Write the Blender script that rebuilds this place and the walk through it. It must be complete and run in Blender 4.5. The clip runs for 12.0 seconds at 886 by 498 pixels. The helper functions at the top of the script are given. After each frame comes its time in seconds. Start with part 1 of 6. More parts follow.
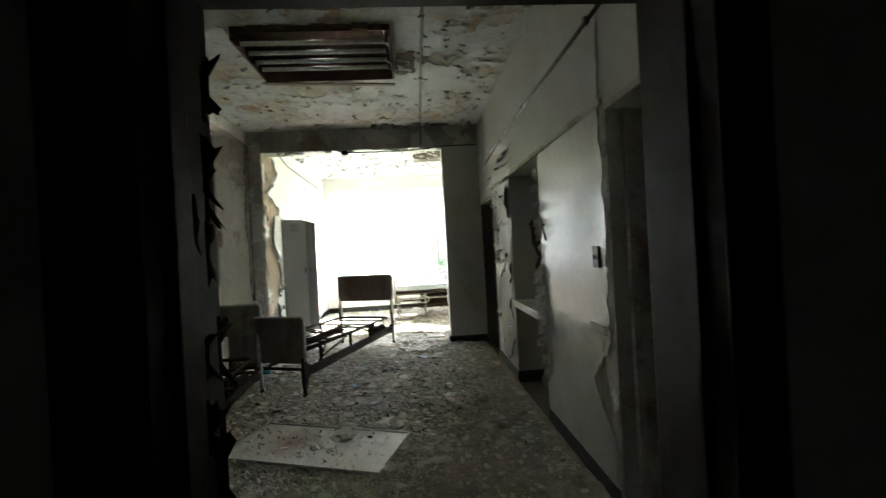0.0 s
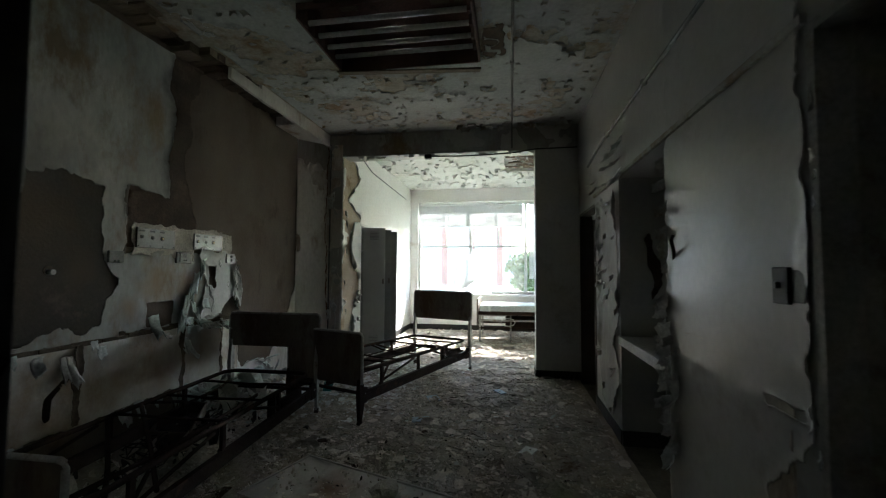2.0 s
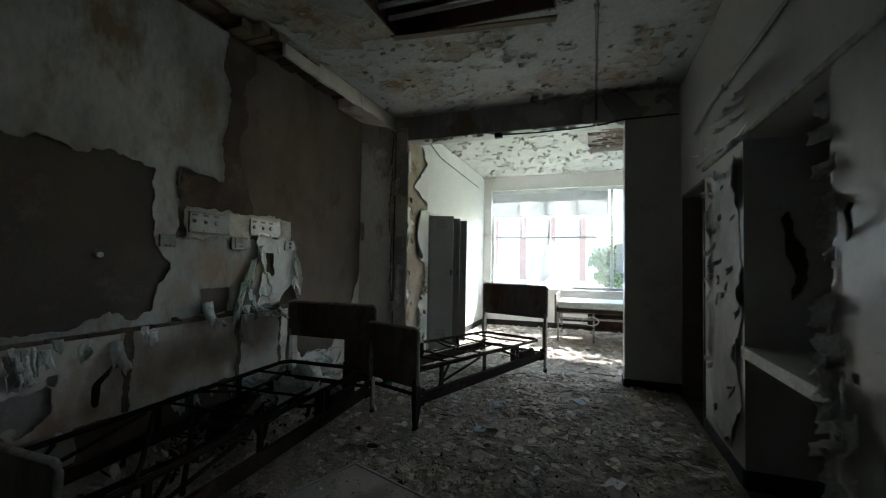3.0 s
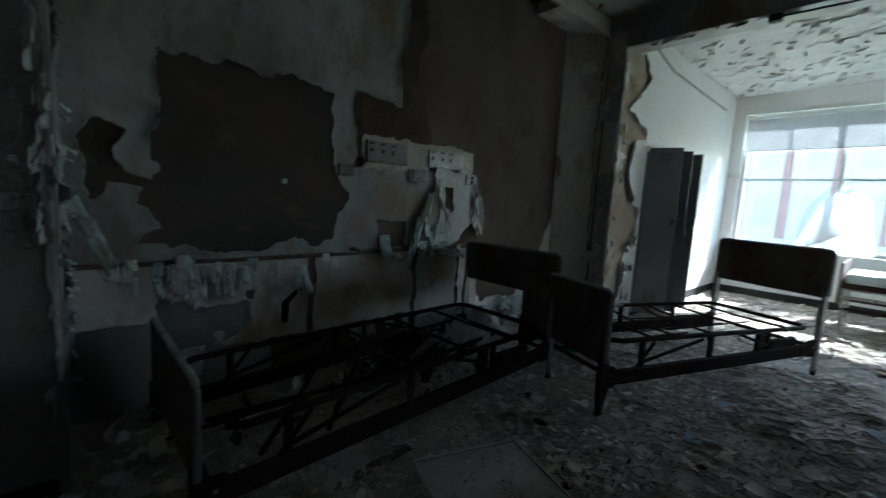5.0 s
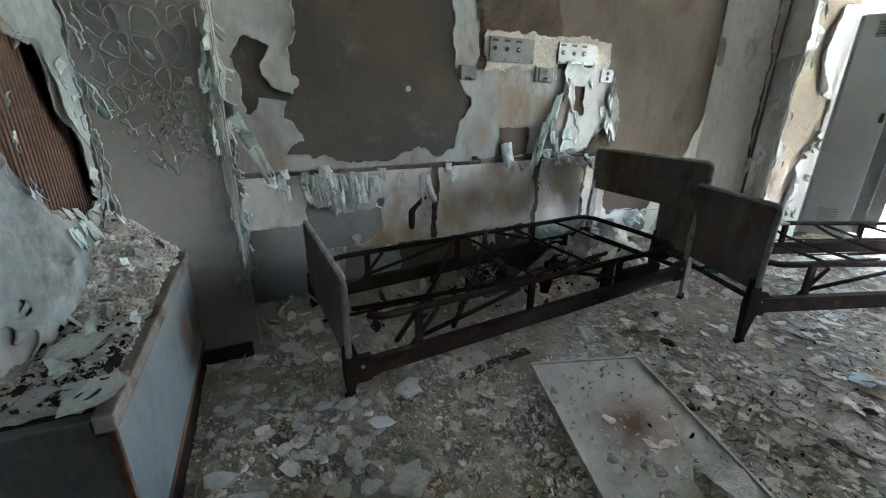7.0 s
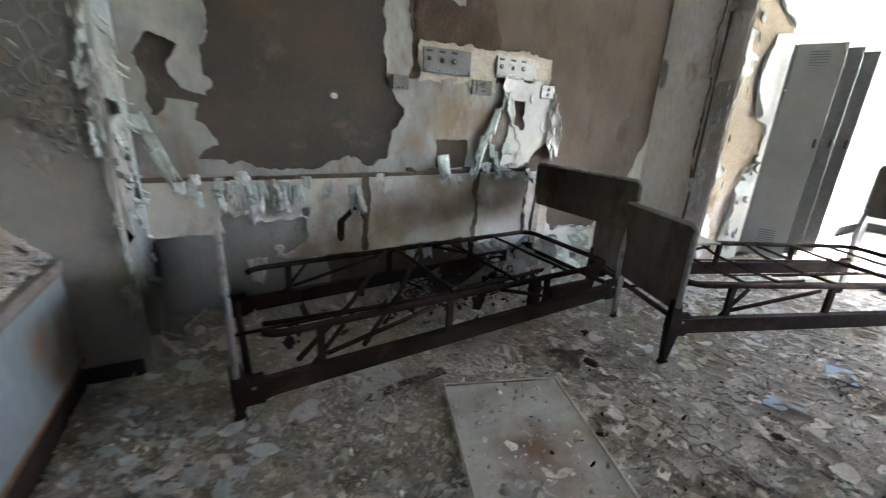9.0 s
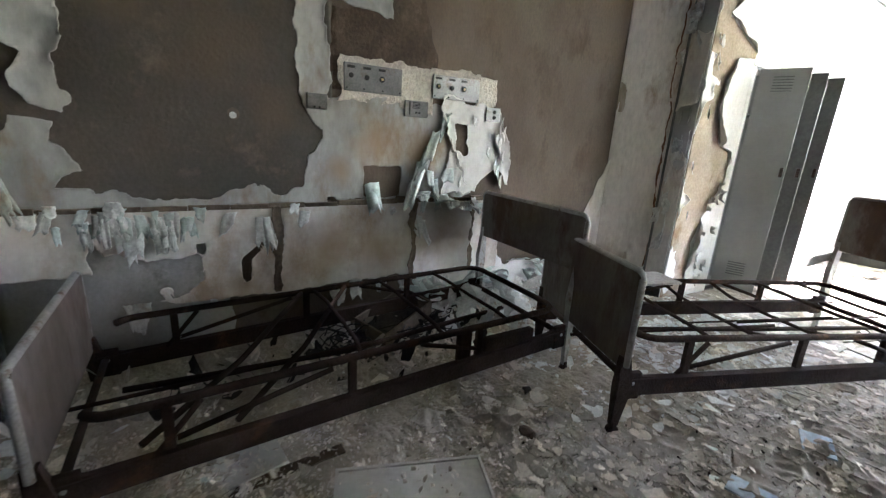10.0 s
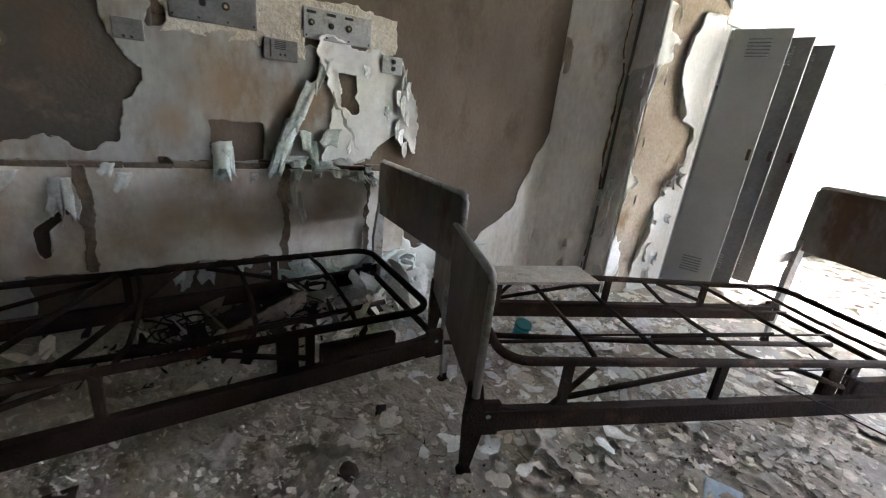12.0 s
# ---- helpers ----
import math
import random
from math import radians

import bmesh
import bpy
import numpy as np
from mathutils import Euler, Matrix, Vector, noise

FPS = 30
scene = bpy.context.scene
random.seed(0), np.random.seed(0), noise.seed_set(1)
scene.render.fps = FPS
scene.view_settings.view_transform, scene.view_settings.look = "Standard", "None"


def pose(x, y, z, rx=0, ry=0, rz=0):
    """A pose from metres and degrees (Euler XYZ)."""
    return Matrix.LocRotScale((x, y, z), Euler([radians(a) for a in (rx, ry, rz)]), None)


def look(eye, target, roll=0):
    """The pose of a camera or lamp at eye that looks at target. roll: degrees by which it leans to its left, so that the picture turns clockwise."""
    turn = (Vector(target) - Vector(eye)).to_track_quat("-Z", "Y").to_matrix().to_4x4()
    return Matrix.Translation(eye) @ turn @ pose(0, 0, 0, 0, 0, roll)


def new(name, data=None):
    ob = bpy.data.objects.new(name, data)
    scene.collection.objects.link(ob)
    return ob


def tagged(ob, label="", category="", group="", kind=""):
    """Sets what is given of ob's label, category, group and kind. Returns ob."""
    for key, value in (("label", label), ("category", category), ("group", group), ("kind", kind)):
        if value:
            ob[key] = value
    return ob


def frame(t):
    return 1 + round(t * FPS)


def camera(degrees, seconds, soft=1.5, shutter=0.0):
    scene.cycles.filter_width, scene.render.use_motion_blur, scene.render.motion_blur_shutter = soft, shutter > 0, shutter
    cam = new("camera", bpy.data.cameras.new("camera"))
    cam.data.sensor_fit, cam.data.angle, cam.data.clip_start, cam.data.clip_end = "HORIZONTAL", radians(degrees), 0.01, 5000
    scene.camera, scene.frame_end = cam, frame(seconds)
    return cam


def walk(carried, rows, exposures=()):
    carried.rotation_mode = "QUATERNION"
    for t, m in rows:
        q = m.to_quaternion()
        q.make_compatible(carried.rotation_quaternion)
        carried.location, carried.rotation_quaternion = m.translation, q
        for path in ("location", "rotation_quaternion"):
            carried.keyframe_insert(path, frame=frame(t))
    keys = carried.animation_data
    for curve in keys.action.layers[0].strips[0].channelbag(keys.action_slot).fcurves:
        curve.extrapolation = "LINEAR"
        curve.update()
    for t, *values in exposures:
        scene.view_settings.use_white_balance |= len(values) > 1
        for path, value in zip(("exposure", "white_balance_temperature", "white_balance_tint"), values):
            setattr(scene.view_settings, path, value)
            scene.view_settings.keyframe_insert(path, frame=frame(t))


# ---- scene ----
cam = camera(94.2, 12.0, 1.2, 0.4)
PATH = [
    (0, (0.205, 0.49, 1.395), (0.337, 2.486, 1.392), -3.1),
    (0.5, (0.264, 0.601, 1.355), (0.083, 2.591, 1.44), -2.1),
    (1, (0.371, 0.748, 1.352), (0.079, 2.726, 1.398), -2.0),
    (1.5, (0.388, 0.935, 1.331), (0.127, 2.917, 1.39), -0.1),
    (2, (0.316, 1.18, 1.351), (0.001, 3.153, 1.449), 0.3),
    (2.5, (0.316, 1.377, 1.329), (-0.168, 3.317, 1.361), 0.4),
    (2.7, (0.332, 1.491, 1.318), (-0.261, 3.4, 1.387), 0.5),
    (4.3, (0.19, 2.225, 1.28), (-0.756, 3.987, 1.22), 4.4),
    (4.5, (0.156, 2.262, 1.262), (-0.945, 3.925, 1.114), 4.0),
    (5, (0.144, 2.278, 1.269), (-1.328, 3.61, 1.029), 3.3),
    (5.5, (0.149, 2.266, 1.243), (-1.452, 3.363, 0.757), 1.8),
    (6, (0.129, 2.254, 1.231), (-1.507, 3.19, 0.562), 0.7),
    (6.5, (0.115, 2.26, 1.244), (-1.546, 3.119, 0.535), 0.6),
    (7, (0.108, 2.27, 1.258), (-1.582, 3.097, 0.58), 0.7),
    (8.8, (0.226, 2.491, 1.266), (-1.483, 3.338, 0.666), 1.4),
    (9, (0.173, 2.59, 1.249), (-1.489, 3.515, 0.628), 2.9),
    (9.5, (0.046, 2.822, 1.267), (-1.562, 3.841, 0.654), 4.5),
    (10, (0.029, 3.068, 1.276), (-1.629, 4.058, 0.754), 3.5),
    (10.5, (0.111, 3.328, 1.289), (-1.61, 4.2, 0.763), 4.9),
    (11, (0.127, 3.472, 1.262), (-1.533, 4.439, 0.707), 3.4),
    (11.5, (0.054, 3.687, 1.231), (-1.564, 4.694, 0.626), 6.0),
    (12, (-0.043, 3.876, 1.243), (-1.661, 4.863, 0.604), 6.2),
]
EXPOSURES = [(0.0, 4.65, 6500, 9), (0.5, 4.0, 6400, 9), (1.0, 3.53, 6350, 9), (1.5, 3.25, 6150, 9), (2.0, 3.15, 6100, 9), (2.7, 3.05, 5950, 9),
             (4.3, 2.7, 5480, 6), (4.7, 2.4, 5300, 6), (5.0, 2.55, 5250, 6), (5.5, 3.5, 5380, 6), (6.0, 4.5, 5500, 8), (6.5, 5.15, 5600, 10), (7.0, 5.47, 5680, 12),
             (9.0, 5.55, 5920, 18), (10.5, 5.3, 6130, 19), (12.0, 5.07, 6180, 21)]
walk(cam, [(t, look(eye, target, roll)) for t, eye, target, roll in PATH], EXPOSURES)

# ---- world, sun, exposure ----
world = bpy.data.worlds.new("sky")
scene.world = world
world.use_nodes = True
wn = world.node_tree.nodes
sky = wn.new("ShaderNodeTexSky")
sky.sky_type, sky.sun_disc = "NISHITA", False
sky.sun_elevation, sky.sun_rotation = radians(41), radians(22)
world.node_tree.links.new(sky.outputs[0], wn["Background"].inputs[0])
wn["Background"].inputs[1].default_value = 0.15
sun = new("sun", bpy.data.lights.new("sun", "SUN"))
sun.data.energy, sun.data.angle, sun.data.color = 5.0, radians(0.5), (1.0, 0.95, 0.86)
sun.matrix_world = look((3.0, 18.0, 9.0), (3.0 - 3.2, 18.0 - 8.0, 9.0 - 7.5))

# ---- materials ----


def surface(name, a, b, scale=2.5, stain=None, stain_scale=1.2, stain_at=0.55, rough=0.8, bump=0.25, fine=45.0, metal=0.0,
            vary=0.0, islands=False, stretch=(1, 1, 1), spec=0.35, speckle=0.35):
    """A worn surface: two tones over large patches, fine grain, a third tone in stains, relief."""
    m = bpy.data.materials.new(name)
    m.use_nodes = True
    n, l = m.node_tree.nodes, m.node_tree.links
    p = n["Principled BSDF"]
    tc, mp = n.new("ShaderNodeTexCoord"), n.new("ShaderNodeMapping")
    mp.inputs["Scale"].default_value = stretch
    l.new(tc.outputs["Object"], mp.inputs["Vector"])

    def grain(s, detail, w=0.6):
        t = n.new("ShaderNodeTexNoise")
        t.inputs["Scale"].default_value, t.inputs["Detail"].default_value, t.inputs["Roughness"].default_value = s, detail, w
        l.new(mp.outputs[0], t.inputs["Vector"])
        return t.outputs["Fac"]

    def ramp(f, x0, x1):
        r = n.new("ShaderNodeMapRange")
        r.inputs[1].default_value, r.inputs[2].default_value = x0, x1
        l.new(f, r.inputs[0])
        return r.outputs[0]

    def mixed(f, c1, c2, kind="MIX"):
        x = n.new("ShaderNodeMix")
        x.data_type, x.blend_type = "RGBA", kind
        for sock, v in ((x.inputs[0], f), (x.inputs[6], c1), (x.inputs[7], c2)):
            if isinstance(v, (tuple, float)):
                sock.default_value = (*v, 1.0) if isinstance(v, tuple) else v
            else:
                l.new(v, sock)
        return x.outputs[2]

    col = mixed(ramp(grain(scale, 6), 0.35, 0.65), a, b)
    if stain:
        col = mixed(ramp(grain(stain_scale, 8, 0.7), stain_at, stain_at + 0.12), col, stain)
    g = grain(fine, 5)
    col = mixed(speckle, col, mixed(ramp(g, 0.3, 0.7), (0.35, 0.35, 0.35), (1.35, 1.35, 1.35)), "MULTIPLY")
    if vary:
        if islands:
            r = n.new("ShaderNodeNewGeometry").outputs["Random Per Island"]
        else:
            r = n.new("ShaderNodeObjectInfo").outputs["Random"]
        col = mixed(vary, col, mixed(r, (0.35, 0.34, 0.32), (1.5, 1.5, 1.5)), "MULTIPLY")
    l.new(col, p.inputs["Base Color"])
    p.inputs["Metallic"].default_value = metal
    p.inputs["Specular IOR Level"].default_value = spec
    rr = n.new("ShaderNodeMapRange")
    rr.inputs[3].default_value, rr.inputs[4].default_value = max(0.05, rough - 0.15), min(1.0, rough + 0.12)
    l.new(grain(scale * 3, 4), rr.inputs[0])
    l.new(rr.outputs[0], p.inputs["Roughness"])
    if bump:
        bp = n.new("ShaderNodeBump")
        bp.inputs["Strength"].default_value, bp.inputs["Distance"].default_value = bump, 0.01
        l.new(g, bp.inputs["Height"])
        l.new(bp.outputs[0], p.inputs["Normal"])
    return m


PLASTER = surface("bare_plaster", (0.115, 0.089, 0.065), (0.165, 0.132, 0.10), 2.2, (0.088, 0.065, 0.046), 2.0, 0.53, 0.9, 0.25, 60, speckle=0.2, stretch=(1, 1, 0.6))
PLASTER_DARK = surface("damp_plaster", (0.070, 0.064, 0.055), (0.102, 0.088, 0.070), 1.1, (0.155, 0.125, 0.092), 3.2, 0.57, 0.9, 0.3, 50, speckle=0.2)
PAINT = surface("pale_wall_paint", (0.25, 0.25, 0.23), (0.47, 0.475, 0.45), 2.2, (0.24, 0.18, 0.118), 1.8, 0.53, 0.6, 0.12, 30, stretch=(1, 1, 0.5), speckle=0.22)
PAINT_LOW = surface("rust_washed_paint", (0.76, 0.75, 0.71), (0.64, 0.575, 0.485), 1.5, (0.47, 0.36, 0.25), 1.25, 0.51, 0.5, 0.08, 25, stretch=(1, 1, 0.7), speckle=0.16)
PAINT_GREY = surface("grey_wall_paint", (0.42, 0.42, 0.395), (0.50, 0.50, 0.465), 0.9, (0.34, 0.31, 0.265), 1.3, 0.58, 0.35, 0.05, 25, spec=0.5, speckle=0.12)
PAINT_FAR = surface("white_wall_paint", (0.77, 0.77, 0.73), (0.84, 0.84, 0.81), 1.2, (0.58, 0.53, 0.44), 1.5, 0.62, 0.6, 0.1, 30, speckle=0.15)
FLAKE = surface("curled_paint", (0.65, 0.67, 0.64), (0.80, 0.81, 0.785), 9.0, (0.45, 0.385, 0.30), 6.0, 0.58, 0.55, 0.2, 60, vary=0.4, islands=True)
FLAKE_MINT = surface("mint_paint_back", (0.47, 0.565, 0.525), (0.64, 0.70, 0.665), 9.0, (0.46, 0.42, 0.35), 6.0, 0.56, 0.5, 0.15, 60, vary=0.4, islands=True)
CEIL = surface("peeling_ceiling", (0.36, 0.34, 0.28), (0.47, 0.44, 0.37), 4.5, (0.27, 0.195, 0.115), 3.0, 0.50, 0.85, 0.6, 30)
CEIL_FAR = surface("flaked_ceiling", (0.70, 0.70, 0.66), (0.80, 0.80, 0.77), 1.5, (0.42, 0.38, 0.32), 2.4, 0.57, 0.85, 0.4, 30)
CONCRETE = surface("floor_screed", (0.12, 0.11, 0.095), (0.20, 0.18, 0.155), 1.4, (0.06, 0.05, 0.045), 1.8, 0.55, 0.9, 0.5, 40)
TILE = surface("vinyl_tile", (0.29, 0.265, 0.225), (0.42, 0.395, 0.355), 5.0, (0.17, 0.125, 0.09), 4.0, 0.55, 0.75, 0.6, 45, vary=0.35)
CHIPS = surface("paint_chips", (0.66, 0.60, 0.51), (0.79, 0.745, 0.675), 6.0, (0.40, 0.31, 0.225), 3.0, 0.58, 0.85, 0.3, 80, vary=0.3, islands=True)
RUST = surface("rusted_steel", (0.026, 0.016, 0.0115), (0.050, 0.031, 0.022), 7.0, (0.10, 0.050, 0.027), 6.0, 0.57, 0.88, 0.9, 90, spec=0.18)
BOARD = surface("stained_bed_panel", (0.085, 0.060, 0.047), (0.215, 0.192, 0.168), 2.2, (0.075, 0.037, 0.022), 2.6, 0.49, 0.5, 0.12, 50, spec=0.35, speckle=0.32, stretch=(1, 1, 0.45))
EDGE = surface("worn_metal_edge", (0.34, 0.33, 0.31), (0.46, 0.45, 0.43), 12.0, (0.18, 0.12, 0.08), 14.0, 0.54, 0.45, 0.15, 80, metal=0.4)
BLACK = surface("black_vinyl_base", (0.018, 0.018, 0.018), (0.035, 0.033, 0.030), 5.0, None, rough=0.6, bump=0.2)
SOOT = surface("black_debris", (0.015, 0.013, 0.012), (0.04, 0.034, 0.03), 9.0, (0.09, 0.075, 0.06), 8.0, 0.58, 0.8, 0.6, 70)
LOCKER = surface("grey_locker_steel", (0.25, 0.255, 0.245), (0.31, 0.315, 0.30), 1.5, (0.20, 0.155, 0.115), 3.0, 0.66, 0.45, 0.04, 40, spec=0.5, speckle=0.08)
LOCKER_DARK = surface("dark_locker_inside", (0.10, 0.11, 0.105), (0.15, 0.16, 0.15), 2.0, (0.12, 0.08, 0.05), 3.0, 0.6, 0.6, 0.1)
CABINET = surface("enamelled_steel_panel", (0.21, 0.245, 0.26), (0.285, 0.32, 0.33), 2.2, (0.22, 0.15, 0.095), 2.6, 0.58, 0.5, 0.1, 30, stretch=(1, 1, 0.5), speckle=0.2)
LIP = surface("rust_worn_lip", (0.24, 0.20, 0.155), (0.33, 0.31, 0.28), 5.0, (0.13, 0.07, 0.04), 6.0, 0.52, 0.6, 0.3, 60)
CABINET_DARK = surface("shaded_streaked_cabinet_end", (0.085, 0.09, 0.085), (0.13, 0.135, 0.125), 2.0, (0.10, 0.075, 0.055), 2.0, 0.55, 0.6, 0.15, stretch=(1, 1, 0.3))
STEEL = surface("brushed_steel_plate", (0.30, 0.305, 0.30), (0.42, 0.425, 0.42), 8.0, (0.22, 0.17, 0.12), 9.0, 0.56, 0.5, 0.08, 90, metal=0.4)
STEEL_DULL = surface("dull_steel_plate", (0.15, 0.152, 0.15), (0.215, 0.217, 0.21), 8.0, (0.14, 0.105, 0.075), 9.0, 0.58, 0.5, 0.1, 90, metal=0.3)
DARK = surface("dark_socket", (0.012, 0.012, 0.012), (0.025, 0.025, 0.025), 20.0, bump=0.0, rough=0.5)
BRASS = surface("brass_fitting", (0.42, 0.33, 0.17), (0.50, 0.40, 0.22), 20.0, bump=0.0, rough=0.4, metal=0.8)
ROUGHCAST = surface("rough_mortar", (0.50, 0.46, 0.38), (0.64, 0.60, 0.52), 14.0, (0.38, 0.30, 0.20), 6.0, 0.6, 0.95, 1.0, 55)
CLAY = surface("terracotta_block", (0.16, 0.10, 0.075), (0.22, 0.14, 0.105), 4.0, (0.11, 0.07, 0.05), 4.0, 0.58, 0.9, 0.4)
TUBE = surface("dusty_lamp_tube", (0.52, 0.53, 0.52), (0.66, 0.66, 0.65), 6.0, (0.36, 0.33, 0.28), 7.0, 0.6, 0.35, 0.05, 60)
TROFFER = surface("rusted_troffer", (0.10, 0.055, 0.045), (0.16, 0.09, 0.07), 4.0, (0.05, 0.035, 0.03), 4.0, 0.55, 0.7, 0.3)
BLIND = surface("white_blind_slat", (0.66, 0.68, 0.68), (0.76, 0.78, 0.78), 3.0, (0.55, 0.54, 0.50), 3.0, 0.6, 0.5, 0.03)
FRAME = surface("white_window_frame", (0.62, 0.63, 0.60), (0.74, 0.75, 0.72), 4.0, (0.42, 0.38, 0.30), 5.0, 0.62, 0.5, 0.1)
MATTRESS = surface("pale_blue_mattress", (0.48, 0.58, 0.58), (0.60, 0.68, 0.67), 3.0, (0.42, 0.38, 0.30), 3.0, 0.6, 0.7, 0.1)
PAINT_MINT = surface("mint_white_paint", (0.27, 0.30, 0.295), (0.45, 0.485, 0.475), 4.0, (0.23, 0.205, 0.17), 3.2, 0.55, 0.55, 0.4, 30, speckle=0.35)
PAINT_PALE = surface("bright_pale_paint", (0.60, 0.60, 0.565), (0.72, 0.725, 0.70), 3.0, (0.45, 0.39, 0.30), 2.6, 0.60, 0.55, 0.12, 30, speckle=0.15)
BLUEPAPER = surface("blue_scrap", (0.42, 0.55, 0.66), (0.55, 0.66, 0.74), 8.0, bump=0.1)


def spotted(m, centre, radius, tone):
    """Adds one soft stain of its own shape to a material, in the thing's own coordinates."""
    n, l = m.node_tree.nodes, m.node_tree.links
    p = n["Principled BSDF"]
    old = p.inputs["Base Color"].links[0].from_socket
    tc, dist, no, add, r, x = (n.new("ShaderNode" + k) for k in ("TexCoord", "VectorMath", "TexNoise", "Math", "MapRange", "Mix"))
    dist.operation, add.operation, x.data_type = "DISTANCE", "MULTIPLY_ADD", "RGBA"
    dist.inputs[1].default_value = centre
    no.inputs["Scale"].default_value, no.inputs["Detail"].default_value = 7.0, 6.0
    l.new(tc.outputs["Object"], dist.inputs[0]), l.new(tc.outputs["Object"], no.inputs["Vector"])
    l.new(no.outputs["Fac"], add.inputs[0])
    add.inputs[1].default_value = radius * 1.6
    l.new(dist.outputs["Value"], add.inputs[2])
    r.inputs[1].default_value, r.inputs[2].default_value, r.inputs[3].default_value, r.inputs[4].default_value = radius * 2.0, radius * 0.9, 0.0, 0.85
    l.new(add.outputs[0], r.inputs[0]), l.new(r.outputs[0], x.inputs[0]), l.new(old, x.inputs[6])
    x.inputs[7].default_value = (*tone, 1)
    l.new(x.outputs[2], p.inputs["Base Color"])
    return m


for y, z, r in ((3.15, 1.62, 0.24), (3.42, 1.35, 0.13), (2.80, 1.72, 0.12)):
    spotted(PLASTER_DARK, (-2.398, y, z), r, (0.118, 0.090, 0.062))
for x, z, r in ((0.30, 0.42, 0.09), (0.24, 0.26, 0.08)):
    spotted(CABINET, (x, 0.28, z), r, (0.25, 0.135, 0.07))
for y, z, r in ((4.00, 1.24, 0.17), (4.30, 1.16, 0.13), (3.78, 1.05, 0.09)):
    spotted(PAINT, (-2.39, y, z), r, (0.30, 0.22, 0.14))
for y, z, r in ((3.72, 0.60, 0.17), (4.05, 0.52, 0.15), (4.50, 0.62, 0.17), (3.22, 0.42, 0.10)):
    spotted(PAINT_LOW, (-2.37, y, z), r, (0.42, 0.315, 0.21))
DIFFUSER = surface("dusty_plastic_sheet", (0.54, 0.52, 0.475), (0.64, 0.62, 0.58), 2.2, (0.42, 0.355, 0.28), 2.3, 0.57, 0.4, 0.05, 40, spec=0.4, speckle=0.14)
spotted(DIFFUSER, (0.44, 0.30, 0.0), 0.19, (0.27, 0.145, 0.085))
DOOR_SHADE = surface("shaded_grey_enamel", (0.085, 0.088, 0.085), (0.125, 0.128, 0.122), 2.0, (0.12, 0.085, 0.06), 3.0, 0.62, 0.35, 0.05, 40, spec=0.5)
BEIGE = surface("stained_beige_plaster", (0.42, 0.375, 0.315), (0.55, 0.51, 0.45), 2.2, (0.29, 0.215, 0.15), 2.4, 0.53, 0.8, 0.25, 40, stretch=(1, 1, 0.4), speckle=0.2)
CRACK = surface("rusty_crack", (0.15, 0.075, 0.042), (0.25, 0.145, 0.085), 9.0, (0.09, 0.055, 0.04), 8.0, 0.57, 0.9, 0.5, 70)
BEIGE_PALE = surface("pale_beige_paint", (0.58, 0.545, 0.485), (0.73, 0.70, 0.645), 2.4, (0.38, 0.29, 0.205), 2.2, 0.53, 0.7, 0.2, 40, stretch=(1, 1, 0.4), speckle=0.2)
GAP = surface("dark_brown_and_gap_shade", (0.065, 0.046, 0.034), (0.11, 0.08, 0.058), 6.0, (0.16, 0.12, 0.085), 6.0, 0.57, 0.95, 0.6, 50)
WOOD_DARK = surface("dark_door_wood", (0.10, 0.085, 0.07), (0.15, 0.13, 0.11), 3.0, (0.06, 0.045, 0.035), 2.0, 0.55, 0.6, 0.2, stretch=(1, 1, 0.2))
OUT_WALL = surface("pale_render", (0.80, 0.79, 0.77), (0.86, 0.85, 0.83), 0.5, bump=0.1)
OUT_BRICK = surface("red_brick", (0.34, 0.14, 0.11), (0.42, 0.19, 0.15), 1.0, bump=0.2)
GRASS = surface("lawn", (0.06, 0.10, 0.03), (0.10, 0.14, 0.05), 0.6, rough=0.95)
LEAF = surface("leaf", (0.085, 0.15, 0.04), (0.14, 0.22, 0.065), 2.0, rough=0.6, bump=0.0, vary=0.4, islands=True)
BARK = surface("bark", (0.07, 0.055, 0.04), (0.11, 0.09, 0.07), 4.0)
CABLE = surface("black_cable", (0.012, 0.012, 0.012), (0.02, 0.02, 0.02), 9.0, bump=0.0, rough=0.5)

# ---- mesh helpers ----


def box(bm, x0, x1, y0, y1, z0, z1, bevel=0.0):
    """A box in bm between those planes."""
    g = bmesh.ops.create_cube(bm, size=1.0, matrix=Matrix.Translation(((x0 + x1) / 2, (y0 + y1) / 2, (z0 + z1) / 2))
                              @ Matrix.Diagonal((abs(x1 - x0), abs(y1 - y0), abs(z1 - z0), 1)))
    if bevel:
        es = list({e for v in g["verts"] for e in v.link_edges})
        bmesh.ops.bevel(bm, geom=es, offset=bevel, segments=2, affect="EDGES", profile=0.6)
    return bm


def boxed(*lims, bevel=0.0):
    return box(bmesh.new(), *lims, bevel=bevel)


